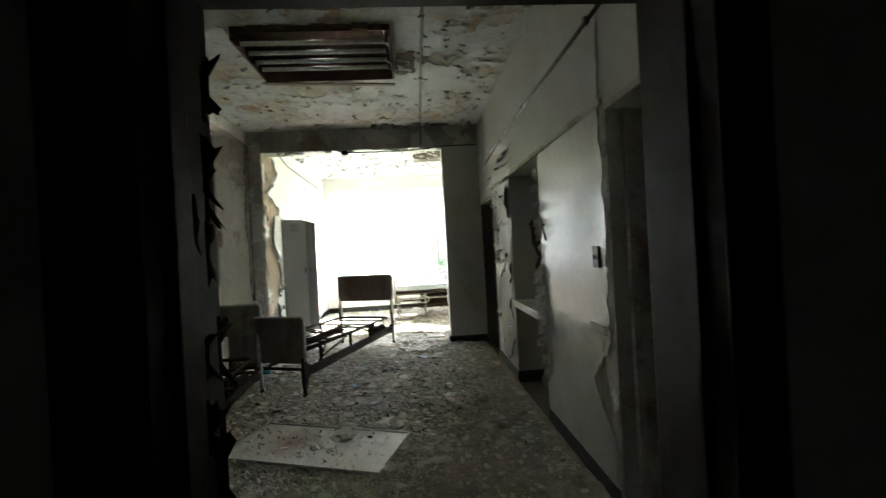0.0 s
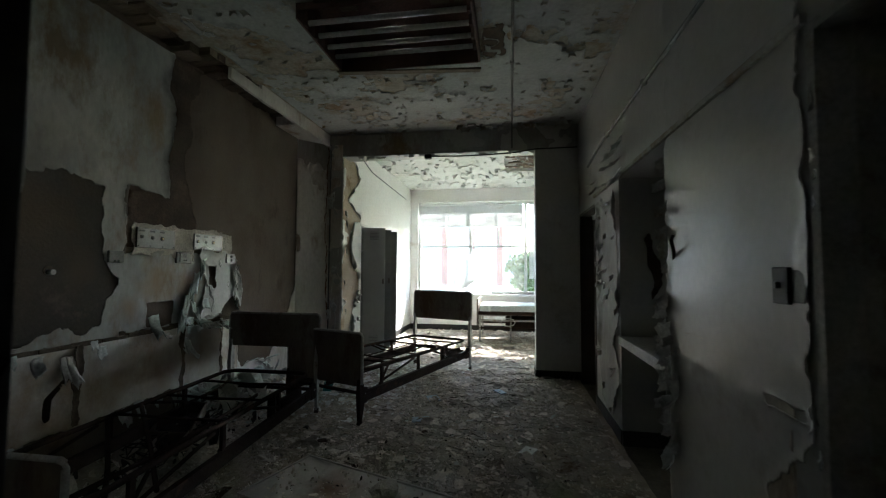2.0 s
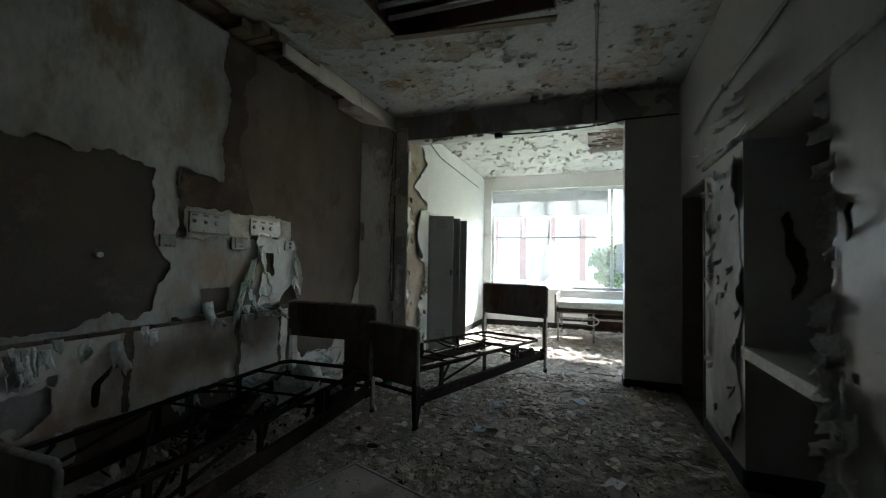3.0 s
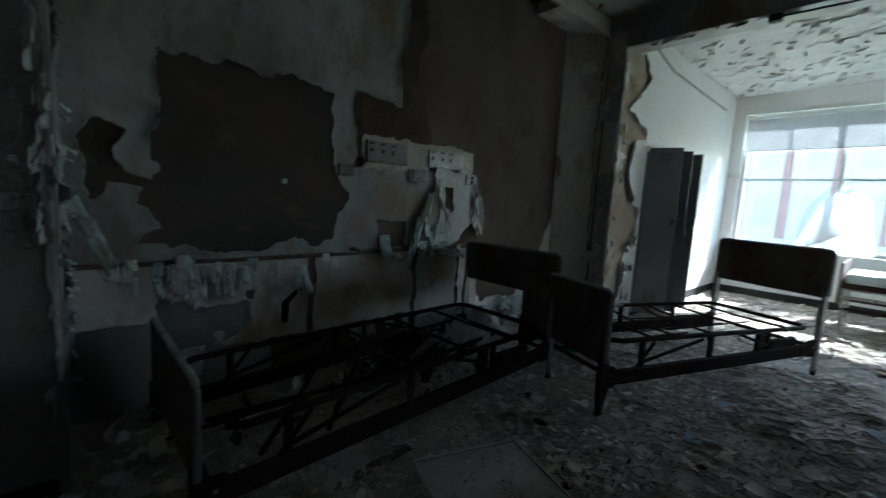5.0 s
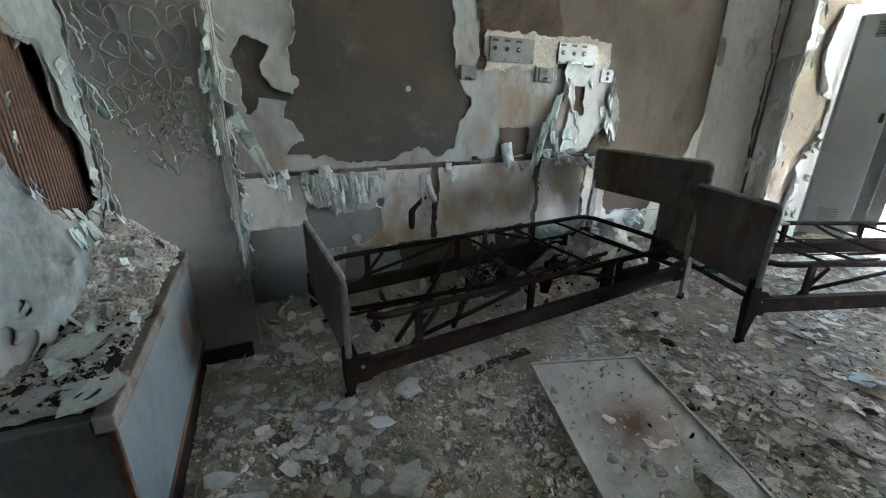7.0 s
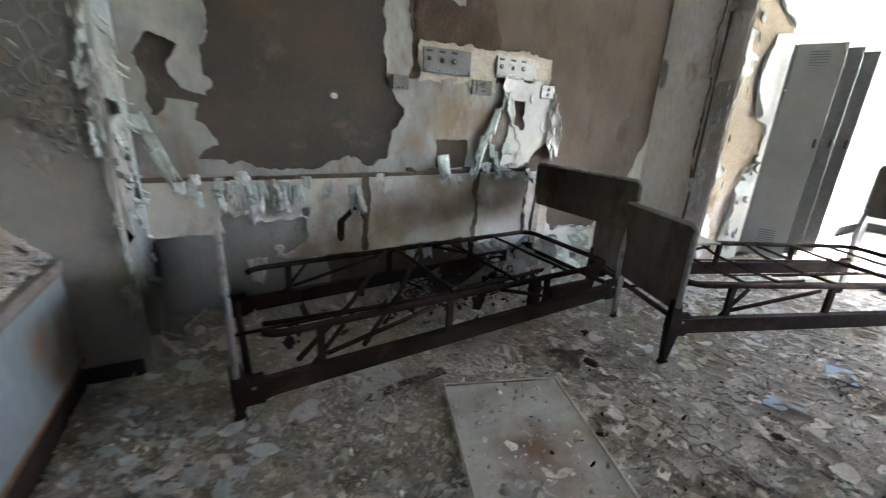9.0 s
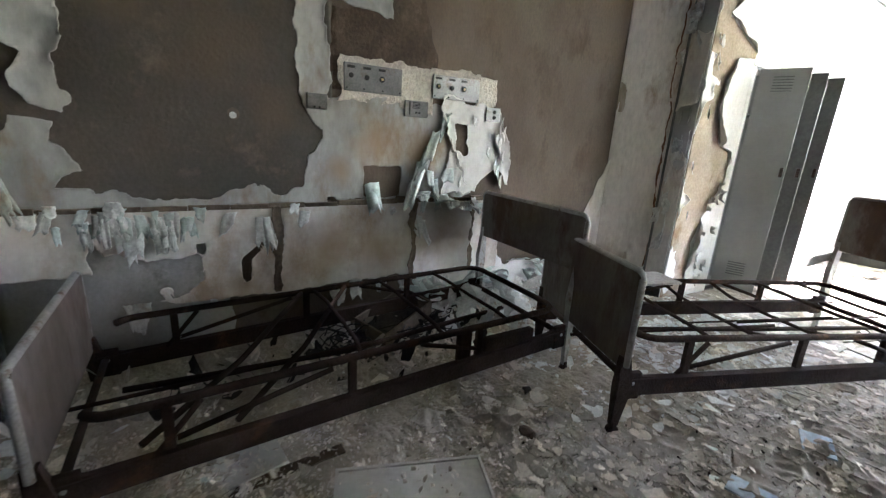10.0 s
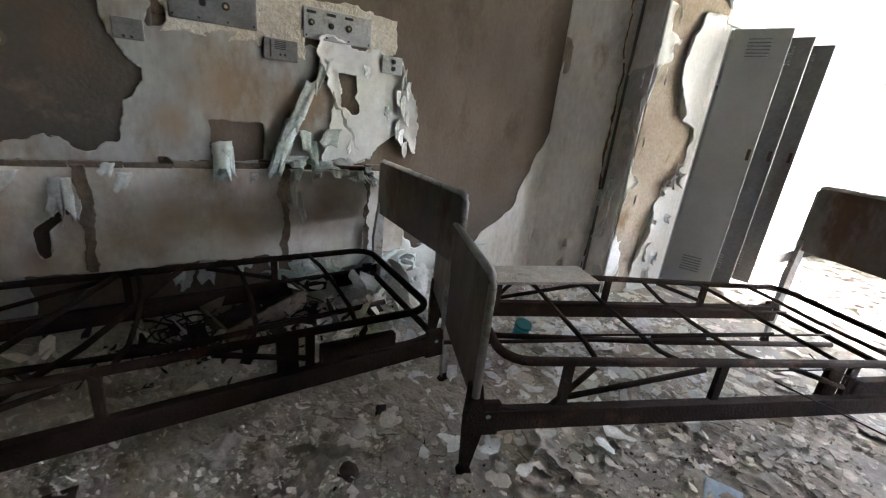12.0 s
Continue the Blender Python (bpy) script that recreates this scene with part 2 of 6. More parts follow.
def rod(bm, points, r, n=8):
    """A round bar along a line of points."""
    pts = [Vector(p) for p in points]
    rings = []
    for i, p in enumerate(pts):
        d = (pts[min(i + 1, len(pts) - 1)] - pts[max(i - 1, 0)]).normalized()
        u = d.cross((0, 0, 1)) if abs(d.z) < 0.95 else d.cross((0, 1, 0))
        u.normalize()
        v = d.cross(u)
        rings.append([bm.verts.new(p + r * (math.cos(2 * math.pi * k / n) * u + math.sin(2 * math.pi * k / n) * v)) for k in range(n)])
    for a, b in zip(rings, rings[1:]):
        for k in range(n):
            bm.faces.new((a[k], a[(k + 1) % n], b[(k + 1) % n], b[k])).smooth = True
    bm.faces.new(rings[0][::-1])
    bm.faces.new(rings[-1])
    return bm


def rodded(points, r, n=8):
    return rod(bmesh.new(), points, r, n)


def tapered(bm, p, wp, dp, q, wq, dq, axis=2):
    """A tapering bar from p to q; half-widths in x and in the other cross direction."""
    vs = []
    for (x, y, z), w, d in ((p, wp, dp), (q, wq, dq)):
        for sx, sd in ((-1, -1), (1, -1), (1, 1), (-1, 1)):
            vs.append(bm.verts.new((x + sx * w, y + (sd * d if axis == 2 else 0), z + (sd * d if axis == 1 else 0))))
    for f in ((0, 1, 2, 3), (7, 6, 5, 4), (0, 4, 5, 1), (1, 5, 6, 2), (2, 6, 7, 3), (3, 7, 4, 0)):
        bm.faces.new([vs[i] for i in f])
    return bm


def part(name, bm, material, parent=None, label="", kind="", at=None):
    """Links a bmesh as one mesh object, under a thing where one is given."""
    me = bpy.data.meshes.new(name)
    bmesh.ops.recalc_face_normals(bm, faces=bm.faces)
    bm.to_mesh(me)
    bm.free()
    me.materials.append(material)
    ob = new(name, me)
    if at is not None:
        ob.matrix_world = at
    ob.parent = parent
    return tagged(ob, label, kind=kind)


def thing(name, m, label, category, group=""):
    ob = new(name)
    ob.matrix_world = m
    ob.empty_display_size = 0.1
    return tagged(ob, label, category, group)


def structure(name, bm, material, label):
    return tagged(part(name, bm, material), label, name.split("_")[0], kind="structure")


def hash2(i, j, seed):
    h = (i.astype(np.int64) * 374761393 + j.astype(np.int64) * 668265263 + seed * 1442695041) & 0xFFFFFFFF
    h = ((h ^ (h >> 13)) * 1274126177) & 0xFFFFFFFF
    return ((h ^ (h >> 16)) & 0xFFFF) / 65535.0


def fbm(u, v, scale, seed, octaves=4):
    """Soft noise about zero over arrays u, v."""
    out, amp = np.zeros_like(u), 1.0
    for o in range(octaves):
        x, y = u * scale * 2 ** o + 17.3 * o, v * scale * 2 ** o - 9.1 * o
        i, j = np.floor(x), np.floor(y)
        fx, fy = x - i, y - j
        fx, fy = fx * fx * (3 - 2 * fx), fy * fy * (3 - 2 * fy)
        a, b, c, d = (hash2(i + p, j + q, seed + o) for p, q in ((0, 0), (1, 0), (0, 1), (1, 1)))
        out += amp * ((a * (1 - fx) + b * fx) * (1 - fy) + (c * (1 - fx) + d * fx) * fy - 0.5)
        amp *= 0.55
    return out


def rect(u, v, u0, u1, v0, v1):
    """How far inside a rectangle, in metres (negative outside)."""
    return np.minimum(np.minimum(u - u0, u1 - u), np.minimum(v - v0, v1 - v))


def patch(u, v, corners):
    """How far inside a closed outline, in metres (negative outside)."""
    c = np.array(corners)
    best, inside = np.full(u.shape, 1e9), np.zeros(u.shape, bool)
    for (x0, y0), (x1, y1) in zip(c, np.roll(c, -1, 0)):
        dx, dy = x1 - x0, y1 - y0
        k = np.clip(((u - x0) * dx + (v - y0) * dy) / (dx * dx + dy * dy), 0, 1)
        best = np.minimum(best, np.hypot(u - x0 - k * dx, v - y0 - k * dy))
        inside ^= ((y0 > v) != (y1 > v)) & (u < x0 + (v - y0) * dx / (dy if dy else 1e-9))
    return np.where(inside, best, -best)


def paint_layer(name, put, u0, u1, v0, v1, inside, material, step=0.02, lift=0.004, curl=0.018, seed=1, label="", kind="structure", category="wall paint"):
    """A skin of paint that stands off its wall, where inside(u, v) is positive, with ragged edges that curl away. put maps (u, v, off) to the world."""
    nu, nv = int((u1 - u0) / step) + 1, int((v1 - v0) / step) + 1
    U, V = np.meshgrid(np.linspace(u0, u1, nu), np.linspace(v0, v1, nv), indexing="ij")
    F = inside(U, V)
    gu, gv = np.gradient(F, (u1 - u0) / (nu - 1), (v1 - v0) / (nv - 1))
    g2 = np.maximum(gu * gu + gv * gv, 0.15)
    du, dv = np.clip(-F * gu / g2, -step, step), np.clip(-F * gv / g2, -step, step)
    U2, V2 = np.where(F < 0, U + du, U), np.where(F < 0, V + dv, V)
    near = np.clip(1 - np.maximum(F, 0) / 0.07, 0, 1) ** 2
    off = lift + curl * near * np.clip(0.35 + 1.5 * fbm(U, V, 5.0, seed + 50, 2), 0, 1.2) + 0.002 * fbm(U, V, 9.0, seed + 60, 2)
    keep = (F[:-1, :-1] > 0) | (F[1:, :-1] > 0) | (F[:-1, 1:] > 0) | (F[1:, 1:] > 0)
    used = np.zeros((nu, nv), bool)
    for a, b in ((0, 0), (1, 0), (0, 1), (1, 1)):
        used[a:nu - 1 + a, b:nv - 1 + b] |= keep
    index = np.cumsum(used.ravel()).reshape(nu, nv) - 1
    verts = [put(a, b, c) for a, b, c in zip(U2[used].tolist(), V2[used].tolist(), off[used].tolist())]
    I, J = np.nonzero(keep)
    faces = np.stack([index[I, J], index[I + 1, J], index[I + 1, J + 1], index[I, J + 1]], 1).tolist()
    me = bpy.data.meshes.new(name)
    me.from_pydata(verts, [], faces)
    me.polygons.foreach_set("use_smooth", [True] * len(me.polygons))
    me.materials.append(material)
    ob = new(name, me)
    so = ob.modifiers.new("thickness", "SOLIDIFY")
    so.thickness, so.offset = 0.003, 0.0
    return tagged(ob, label, category, kind=kind)


# ---- the shell ----
CEILING, HEAD = 3.18, 2.87
WX, EX, SY, NY = -2.40, 1.18, 1.66, 6.45      # faces of the ward's walls
FX, FY, FE = -1.91, 10.40, 3.4                # far room: west face, window wall, east face

bm = boxed(-3.4, 4.0, -2.2, 10.9, -0.2, -0.012)
structure("floor", bm, CONCRETE, "dirty grey screed floor of the abandoned ward")

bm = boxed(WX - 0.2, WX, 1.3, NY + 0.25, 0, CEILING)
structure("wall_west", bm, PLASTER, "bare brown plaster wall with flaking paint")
bm = boxed(WX, -1.90, 1.36, SY, 0, CEILING)
box(bm, -1.20, -0.43, 1.36, SY, 0, CEILING)
box(bm, -1.90, -1.20, 1.36, 1.56, 0, CEILING)
box(bm, -1.90, -1.20, 1.56, SY, 0, 0.62)
box(bm, -1.90, -1.20, 1.56, SY, 1.55, CEILING)
box(bm, 0.895, EX + 0.2, 1.36, SY, 0, CEILING)
box(bm, -0.43, 0.895, 1.36, SY, 2.09, CEILING)
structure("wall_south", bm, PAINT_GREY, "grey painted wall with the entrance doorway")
bm = bmesh.new()
E2 = EX + 0.2
box(bm, EX, E2, SY, 1.70, 0, CEILING)
box(bm, EX, E2, 1.70, 2.50, 2.07, CEILING)
box(bm, EX, E2, 2.50, 3.62, 0, CEILING)
box(bm, EX, E2, 3.62, 4.60, 2.08, CEILING)
box(bm, EX, E2, 4.60, 5.50, 0, CEILING)
box(bm, EX, E2, 5.50, 6.36, 2.02, CEILING)
box(bm, EX, E2, 6.36, NY + 0.25, 0, CEILING)
structure("wall_east", bm, PAINT_GREY, "grey gloss painted wall with doorways and an alcove")
bm = bmesh.new()
box(bm, E2, E2 + 0.45, 3.52, 3.62, 0, CEILING)
box(bm, E2, E2 + 0.45, 4.60, 4.70, 0, CEILING)
box(bm, E2 + 0.35, E2 + 0.45, 3.62, 4.60, 0, CEILING)
box(bm, E2, E2 + 0.35, 3.62, 4.60, 2.08, 2.2)
structure("wall_alcove", bm, PAINT_GREY, "dull grey painted alcove walls")
bm = boxed(WX, FX, NY, NY + 0.25, 0, CEILING)
box(bm, 0.65, FE + 0.2, NY, NY + 0.25, 0, CEILING)
box(bm, FX, 0.65, NY, NY + 0.25, HEAD, CEILING)
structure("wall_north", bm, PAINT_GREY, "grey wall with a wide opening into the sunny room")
bm = boxed(FX - 0.6, FX, NY + 0.25, 7.12, 0, CEILING)
box(bm, FX - 0.6, FX, 8.62, FY, 0, CEILING)
box(bm, FX - 0.6, FX, 7.12, 7.186, 0, 2.02)
box(bm, FX - 0.6, FX, 7.12, 8.62, 2.02, CEILING)
box(bm, FX - 0.7, FX - 0.6, NY + 0.25, FY, 0, CEILING)
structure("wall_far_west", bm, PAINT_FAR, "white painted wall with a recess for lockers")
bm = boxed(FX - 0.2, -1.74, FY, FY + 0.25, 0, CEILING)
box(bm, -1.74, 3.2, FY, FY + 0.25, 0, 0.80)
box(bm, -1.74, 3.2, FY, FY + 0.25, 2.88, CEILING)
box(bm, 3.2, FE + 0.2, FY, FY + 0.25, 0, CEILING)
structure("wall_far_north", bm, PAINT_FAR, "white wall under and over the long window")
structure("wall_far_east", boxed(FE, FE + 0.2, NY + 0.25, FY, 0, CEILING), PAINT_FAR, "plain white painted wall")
structure("wall_back_rooms", boxed(3.4, 3.6, -2.2, NY, 0, CEILING), PAINT_GREY, "plain dark wall of the side rooms")
bm = boxed(-3.4, 3.4, -2.2, -2.0, 0, CEILING)
box(bm, -3.4, -3.2, -2.0, 1.36, 0, CEILING)
box(bm, -3.2, WX - 0.2, 1.36, 1.5, 0, CEILING)
box(bm, E2, 3.4, 1.36, 1.5, 0, CEILING)
structure("wall_corridor", bm, PAINT_GREY, "dark corridor walls")

# ceilings, with holes for the lamp and the broken lath
bm = bmesh.new()
box(bm, -3.4, 3.6, -2.2, 3.74, CEILING, CEILING + 0.15)
box(bm, -3.4, -1.13, 3.74, 4.52, CEILING, CEILING + 0.15)
box(bm, 0.09, 3.6, 3.74, 4.52, CEILING, CEILING + 0.15)
box(bm, -3.4, 3.6, 4.52, NY + 0.25, CEILING, CEILING + 0.15)
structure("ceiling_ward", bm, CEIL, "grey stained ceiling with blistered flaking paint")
bm = boxed(-3.4, 0.25, NY + 0.25, FY + 0.25, CEILING, CEILING + 0.15)
box(bm, 0.25, 3.6, NY + 0.25, 7.6, CEILING, CEILING + 0.15)
box(bm, 0.25, 3.6, 8.9, FY + 0.25, CEILING, CEILING + 0.15)
box(bm, 1.5, 3.6, 7.6, 8.9, CEILING, CEILING + 0.15)
box(bm, 0.15, 1.6, 7.5, 9.0, CEILING + 0.152, CEILING + 0.25)
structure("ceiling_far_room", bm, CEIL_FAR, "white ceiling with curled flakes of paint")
# pier in the corner
CRAZED = surface("crazed_grey_paint", (0.33, 0.315, 0.285), (0.43, 0.415, 0.38), 1.2, (0.25, 0.22, 0.185), 1.3, 0.57, 0.55, 0.12, 22, speckle=0.12)
cz = CRAZED.node_tree
vo, nz, ad, hb = (cz.nodes.new("ShaderNode" + k) for k in ("TexVoronoi", "TexNoise", "VectorMath", "Bump"))
vo.feature = "DISTANCE_TO_EDGE"
vo.inputs["Scale"].default_value, nz.inputs["Scale"].default_value = 9.0, 5.0
tcz = cz.nodes.new("ShaderNodeTexCoord")
cz.links.new(tcz.outputs["Object"], nz.inputs["Vector"]), cz.links.new(tcz.outputs["Object"], ad.inputs[0]), cz.links.new(nz.outputs["Color"], ad.inputs[1])
cz.links.new(ad.outputs[0], vo.inputs["Vector"])
edge = cz.nodes.new("ShaderNodeMapRange")
edge.inputs[2].default_value, edge.inputs[3].default_value, edge.inputs[4].default_value = 0.06, 1.0, 0.0
wide, where, mask = cz.nodes.new("ShaderNodeTexNoise"), cz.nodes.new("ShaderNodeMapRange"), cz.nodes.new("ShaderNodeMath")
wide.inputs["Scale"].default_value, mask.operation = 2.2, "MULTIPLY"
where.inputs[1].default_value, where.inputs[2].default_value = 0.45, 0.62
cz.links.new(tcz.outputs["Object"], wide.inputs["Vector"]), cz.links.new(wide.outputs["Fac"], where.inputs[0])
cz.links.new(vo.outputs["Distance"], edge.inputs[0]), cz.links.new(edge.outputs[0], mask.inputs[0]), cz.links.new(where.outputs[0], mask.inputs[1])
cz.links.new(mask.outputs[0], hb.inputs["Height"])
hb.inputs["Strength"].default_value, hb.inputs["Distance"].default_value = 0.12, 0.015
cz.links.new(hb.outputs[0], cz.nodes["Principled BSDF"].inputs["Normal"])
structure("pier_wall", boxed(WX, -1.91, SY, 2.235, 0, CEILING), CRAZED, "grey painted pier with crazed paint")

# ---- beds ----


def bed(m, head_top, head_low, foot_top, foot_low, rail_foot, rail_head, label, bars=(0.45, 0.80, 1.18, 1.55, 1.90)):
    """A steel ward bed: x=0 is its right side, y=0 its foot; W wide, L long."""
    W, L = 0.90, 2.23
    b = thing("hospital_bed", m, label, "bed", "steel ward beds")

    def board(name, y, z0, z1, taper=0.0):
        bm = bmesh.new()
        prof = [(-W + 0.02, z0), (-0.02, z0), (0, z0 + 0.03), (0, z1 - 0.03), (-0.009, z1 - 0.009), (-0.03, z1),
                (-W + 0.03, z1), (-W + 0.009, z1 - 0.009), (-W, z1 - 0.03), (-W, z0 + 0.03)]
        a = [bm.verts.new((x, y - 0.012, z)) for x, z in prof]
        c = [bm.verts.new((x, y + 0.012, z)) for x, z in prof]
        bm.faces.new(a), bm.faces.new(c[::-1])
        for i in range(len(prof)):
            j = (i + 1) % len(prof)
            bm.faces.new((a[i], c[i], c[j], a[j]))
        bo = part(name, bm, BOARD, b, "brown stained painted steel panel")
        pts = [(0, y, z0 + 0.02), (0, y, z1 - 0.03), (-0.009, y, z1 - 0.008), (-0.03, y, z1), (-W + 0.03, y, z1),
               (-W + 0.009, y, z1 - 0.008), (-W, y, z1 - 0.03), (-W, y, z0 + 0.02)]
        part("edge_trim", rodded(pts, 0.0145), EDGE, bo, "pale worn rounded metal edge")

    board("headboard", L, head_low, head_top)
    board("footboard", 0.0, foot_low, foot_top)
    for y, low in ((0.0, foot_low), (L, head_low)):
        for x in (-0.018, -W + 0.018):
            w = 0.024 if y == 0 else 0.019
            into = 0.012 if y == 0 else -0.012
            bm = bmesh.new()
            tapered(bm, (x, y, 0.055), 0.6 * w, 0.7 * w, (x, y + into, low * 0.75), w, 1.5 * w)
            tapered(bm, (x, y + into, low * 0.75), w, 1.5 * w, (x, y, low + 0.06), 0.6 * w, 0.9 * w)
            leg = part("leg", bm, RUST if y == 0 else EDGE, b)
            bm = rodded([(x - 0.012, y, 0.027), (x + 0.012, y, 0.027)], 0.027, 14)
            box(bm, x - 0.018, x + 0.018, y - 0.010, y + 0.010, 0.035, 0.075, bevel=0.003)
            part("caster", bm, RUST, leg, "rusted caster wheel")
    # angle-iron side rails with end brackets
    for x in (-0.03, -W + 0.03):
        bm = bmesh.new()
        for k in range(2):
            dz = (0.012, -0.03)[k]
            h = (0.007, 0.042)[k]
            w = (0.038, 0.010)[k]
            vs = [bm.verts.new((x + sx * w / 2, y, z + dz + sz * h)) for y, z in ((0.02, rail_foot), (L - 0.02, rail_head)) for sx in (-1, 1) for sz in (-1, 1)]
            for f in ((0, 1, 3, 2), (4, 6, 7, 5), (0, 4, 5, 1), (2, 3, 7, 6), (0, 2, 6, 4), (1, 5, 7, 3)):
                bm.faces.new([vs[i] for i in f])
        part("side_rail", bm, RUST, b)
        for y, z in ((0.06, rail_foot), (L - 0.06, rail_head)):
            bm = boxed(x - 0.014, x + 0.014, y - 0.045, y + 0.045, z - 0.085, z + 0.05, bevel=0.008)
            way = 1 if y < 1 else -1
            tapered(bm, (x, y + 0.03 * way, z - 0.02), 0.011, 0.055, (x, y + 0.15 * way, z - 0.02), 0.009, 0.03, axis=1)
            part("bracket", bm, RUST, b)
            part("bolt", rodded([(x - 0.02, y, z), (x + 0.02, y, z)], 0.009, 8), EDGE, b)
    for y, z in ((0.05, rail_foot), (L - 0.05, rail_head)):
        part("end_rail", rodded([(-0.03, y, z), (-W + 0.03, y, z)], 0.016), RUST, b)
    # mattress frame: a tube bent round, lifted in places
    zf, zh = rail_foot + 0.20, rail_head + 0.15
    lo, hi, e = 0.10, L - 0.08, 0.10

    def top(y):
        return zf + (zh - zf) * y / L
    loop = []
    for cx, cy, a0 in ((-0.05 - e, hi - e, 0), (-W + 0.05 + e, hi - e, 90), (-W + 0.05 + e, lo + e, 180), (-0.05 - e, lo + e, 270)):
        for k in range(6):
            a = radians(a0 + 18 * k)
            x, y = cx + e * math.cos(a), cy + e * math.sin(a)
            loop.append((x, y, top(y)))
    loop.append(loop[0])
    if len(bars) < 5:
        loop = loop[20:24] + loop[0:16]
    part("mattress_frame", rodded(loop, 0.017), RUST, b, "rusted bent tube mattress frame")
    for y in bars:
        z = top(y)
        sag = 0.05 if y in (0.80, 1.18) else 0.01
        part("cross_bar", rodded([(-0.05, y, z), (-0.2, y + 0.03, z - sag), (-W / 2, y + 0.04, z - sag - 0.01), (-W + 0.2, y + 0.03, z - sag), (-W + 0.05, y, z)], 0.010), RUST, b)
    for y in ((1.02, 1.36) if len(bars) == 5 else ()):
        part("spring_wire", rodded([(-0.3, y - 0.5, top(y) - 0.03), (-0.32, y + 0.5, top(y) - 0.03)], 0.005, 6), RUST, b)
        part("spring_wire", rodded([(-0.58, y - 0.5, top(y) - 0.03), (-0.55, y + 0.5, top(y) - 0.03)], 0.005, 6), RUST, b)
    for x in (-0.045, -W + 0.045):
        for y in (0.34, 0.98, 1.62):
            zr = rail_foot + (rail_head - rail_foot) * y / L
            part("upright", boxed(x - 0.011, x + 0.011, y - 0.016, y + 0.016, zr, top(y)), RUST, b)
        for y0, y1, f0, f1 in ((0.36, 0.90, 0.25, 0.85), (0.30, 0.44, 0.05, 0.9), (1.30, 1.62, 0.9, 0.3)):
            p = [(x, y, rail_foot + (rail_head - rail_foot) * y / L + f * (top(y) - rail_foot - (rail_head - rail_foot) * y / L)) for y, f in ((y0, f0), (y1, f1))]
            part("link_bar", rodded(p, 0.011), RUST, b)
    zr = rail_foot + (rail_head - rail_foot) * 0.8
    part("gear_box", boxed(-0.075, -0.035, 1.66, 1.98, zr - 0.01, zr + 0.085, bevel=0.01), RUST, b, "rusted lifting gear housing")
    part("gear_plate", boxed(-0.07, -0.04, 1.50, 1.58, zr - 0.01, zr + 0.16, bevel=0.012), RUST, b)
    if len(bars) < 5:
        for y0, y1 in ((0.25, 0.95), (0.55, 1.2)):
            part("slant_bar", rodded([(-W + 0.06, y1, top(y1)), (-W / 2, (y0 + y1) / 2, rail_foot + 0.09), (-0.10, y0, rail_foot + 0.03)], 0.013), RUST, b)
    part("lift_bar", rodded([(-W / 2 - 0.1, 0.15, rail_foot), (-W / 2, 1.1, rail_foot + 0.02), (-W / 2, 2.1, rail_head)], 0.014), RUST, b)
    part("crank_rod", rodded([(-W / 2, -0.02, rail_foot + 0.02), (-W / 2, 1.3, rail_foot + 0.04)], 0.009), RUST, b)
    return b


bed(pose(-1.385, 2.567, 0.0, 0, 0, 0.7), 0.925, 0.62, 0.60, 0.22, 0.165, 0.255, "rusted steel ward bed stripped to its frame beside the peeling wall",
    bars=(1.02, 1.42, 1.80))
bed(pose(-0.93, 4.605, 0.0, 0, 0, -19.7), 1.04, 0.66, 0.79, 0.34, 0.265, 0.265, "rusted steel ward bed with a dark panel footboard, set askew")

# ---- trims, frames, pipes of the shell ----
SOFT = surface("grey_soffit_paint", (0.38, 0.38, 0.345), (0.50, 0.495, 0.45), 2.6, (0.28, 0.215, 0.14), 2.4, 0.50, 0.7, 0.3)
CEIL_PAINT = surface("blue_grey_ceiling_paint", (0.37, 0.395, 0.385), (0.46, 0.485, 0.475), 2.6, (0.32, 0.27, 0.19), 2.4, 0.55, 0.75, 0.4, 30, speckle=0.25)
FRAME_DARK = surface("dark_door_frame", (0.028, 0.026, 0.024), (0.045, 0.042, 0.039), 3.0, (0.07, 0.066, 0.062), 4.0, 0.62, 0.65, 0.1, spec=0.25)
PEACH = surface("peach_plaster", (0.37, 0.30, 0.22), (0.48, 0.41, 0.325), 2.4, (0.25, 0.17, 0.10), 3.0, 0.54, 0.9, 0.25)
LATH = surface("old_lath", (0.13, 0.10, 0.072), (0.22, 0.175, 0.13), 5.0, (0.06, 0.045, 0.035), 4.0, 0.55, 0.9, 0.5, stretch=(0.3, 1, 1))

bm = bmesh.new()
for x0, x1, y0, y1 in ((EX - 0.012, EX, 2.50, 3.62), (EX - 0.012, EX, 4.60, 5.50), (EX - 0.012, EX, 6.36, NY), (EX, E2 + 0.35, 4.588, 4.60),
                       (0.65, EX - 0.012, NY - 0.012, NY), (WX, FX, NY - 0.012, NY), (0.638, 0.65, NY - 0.012, NY + 0.25),
                       (FX, FX + 0.012, 8.12, FY), (FX + 0.012, 3.2, FY - 0.012, FY), (-1.91, -1.898, 1.96, 2.20)):
    box(bm, x0, x1, y0, y1, 0.0, 0.115, bevel=0.003)
tagged(part("baseboard", bm, BLACK), "black vinyl skirting, torn and dirty", "baseboard", kind="structure")

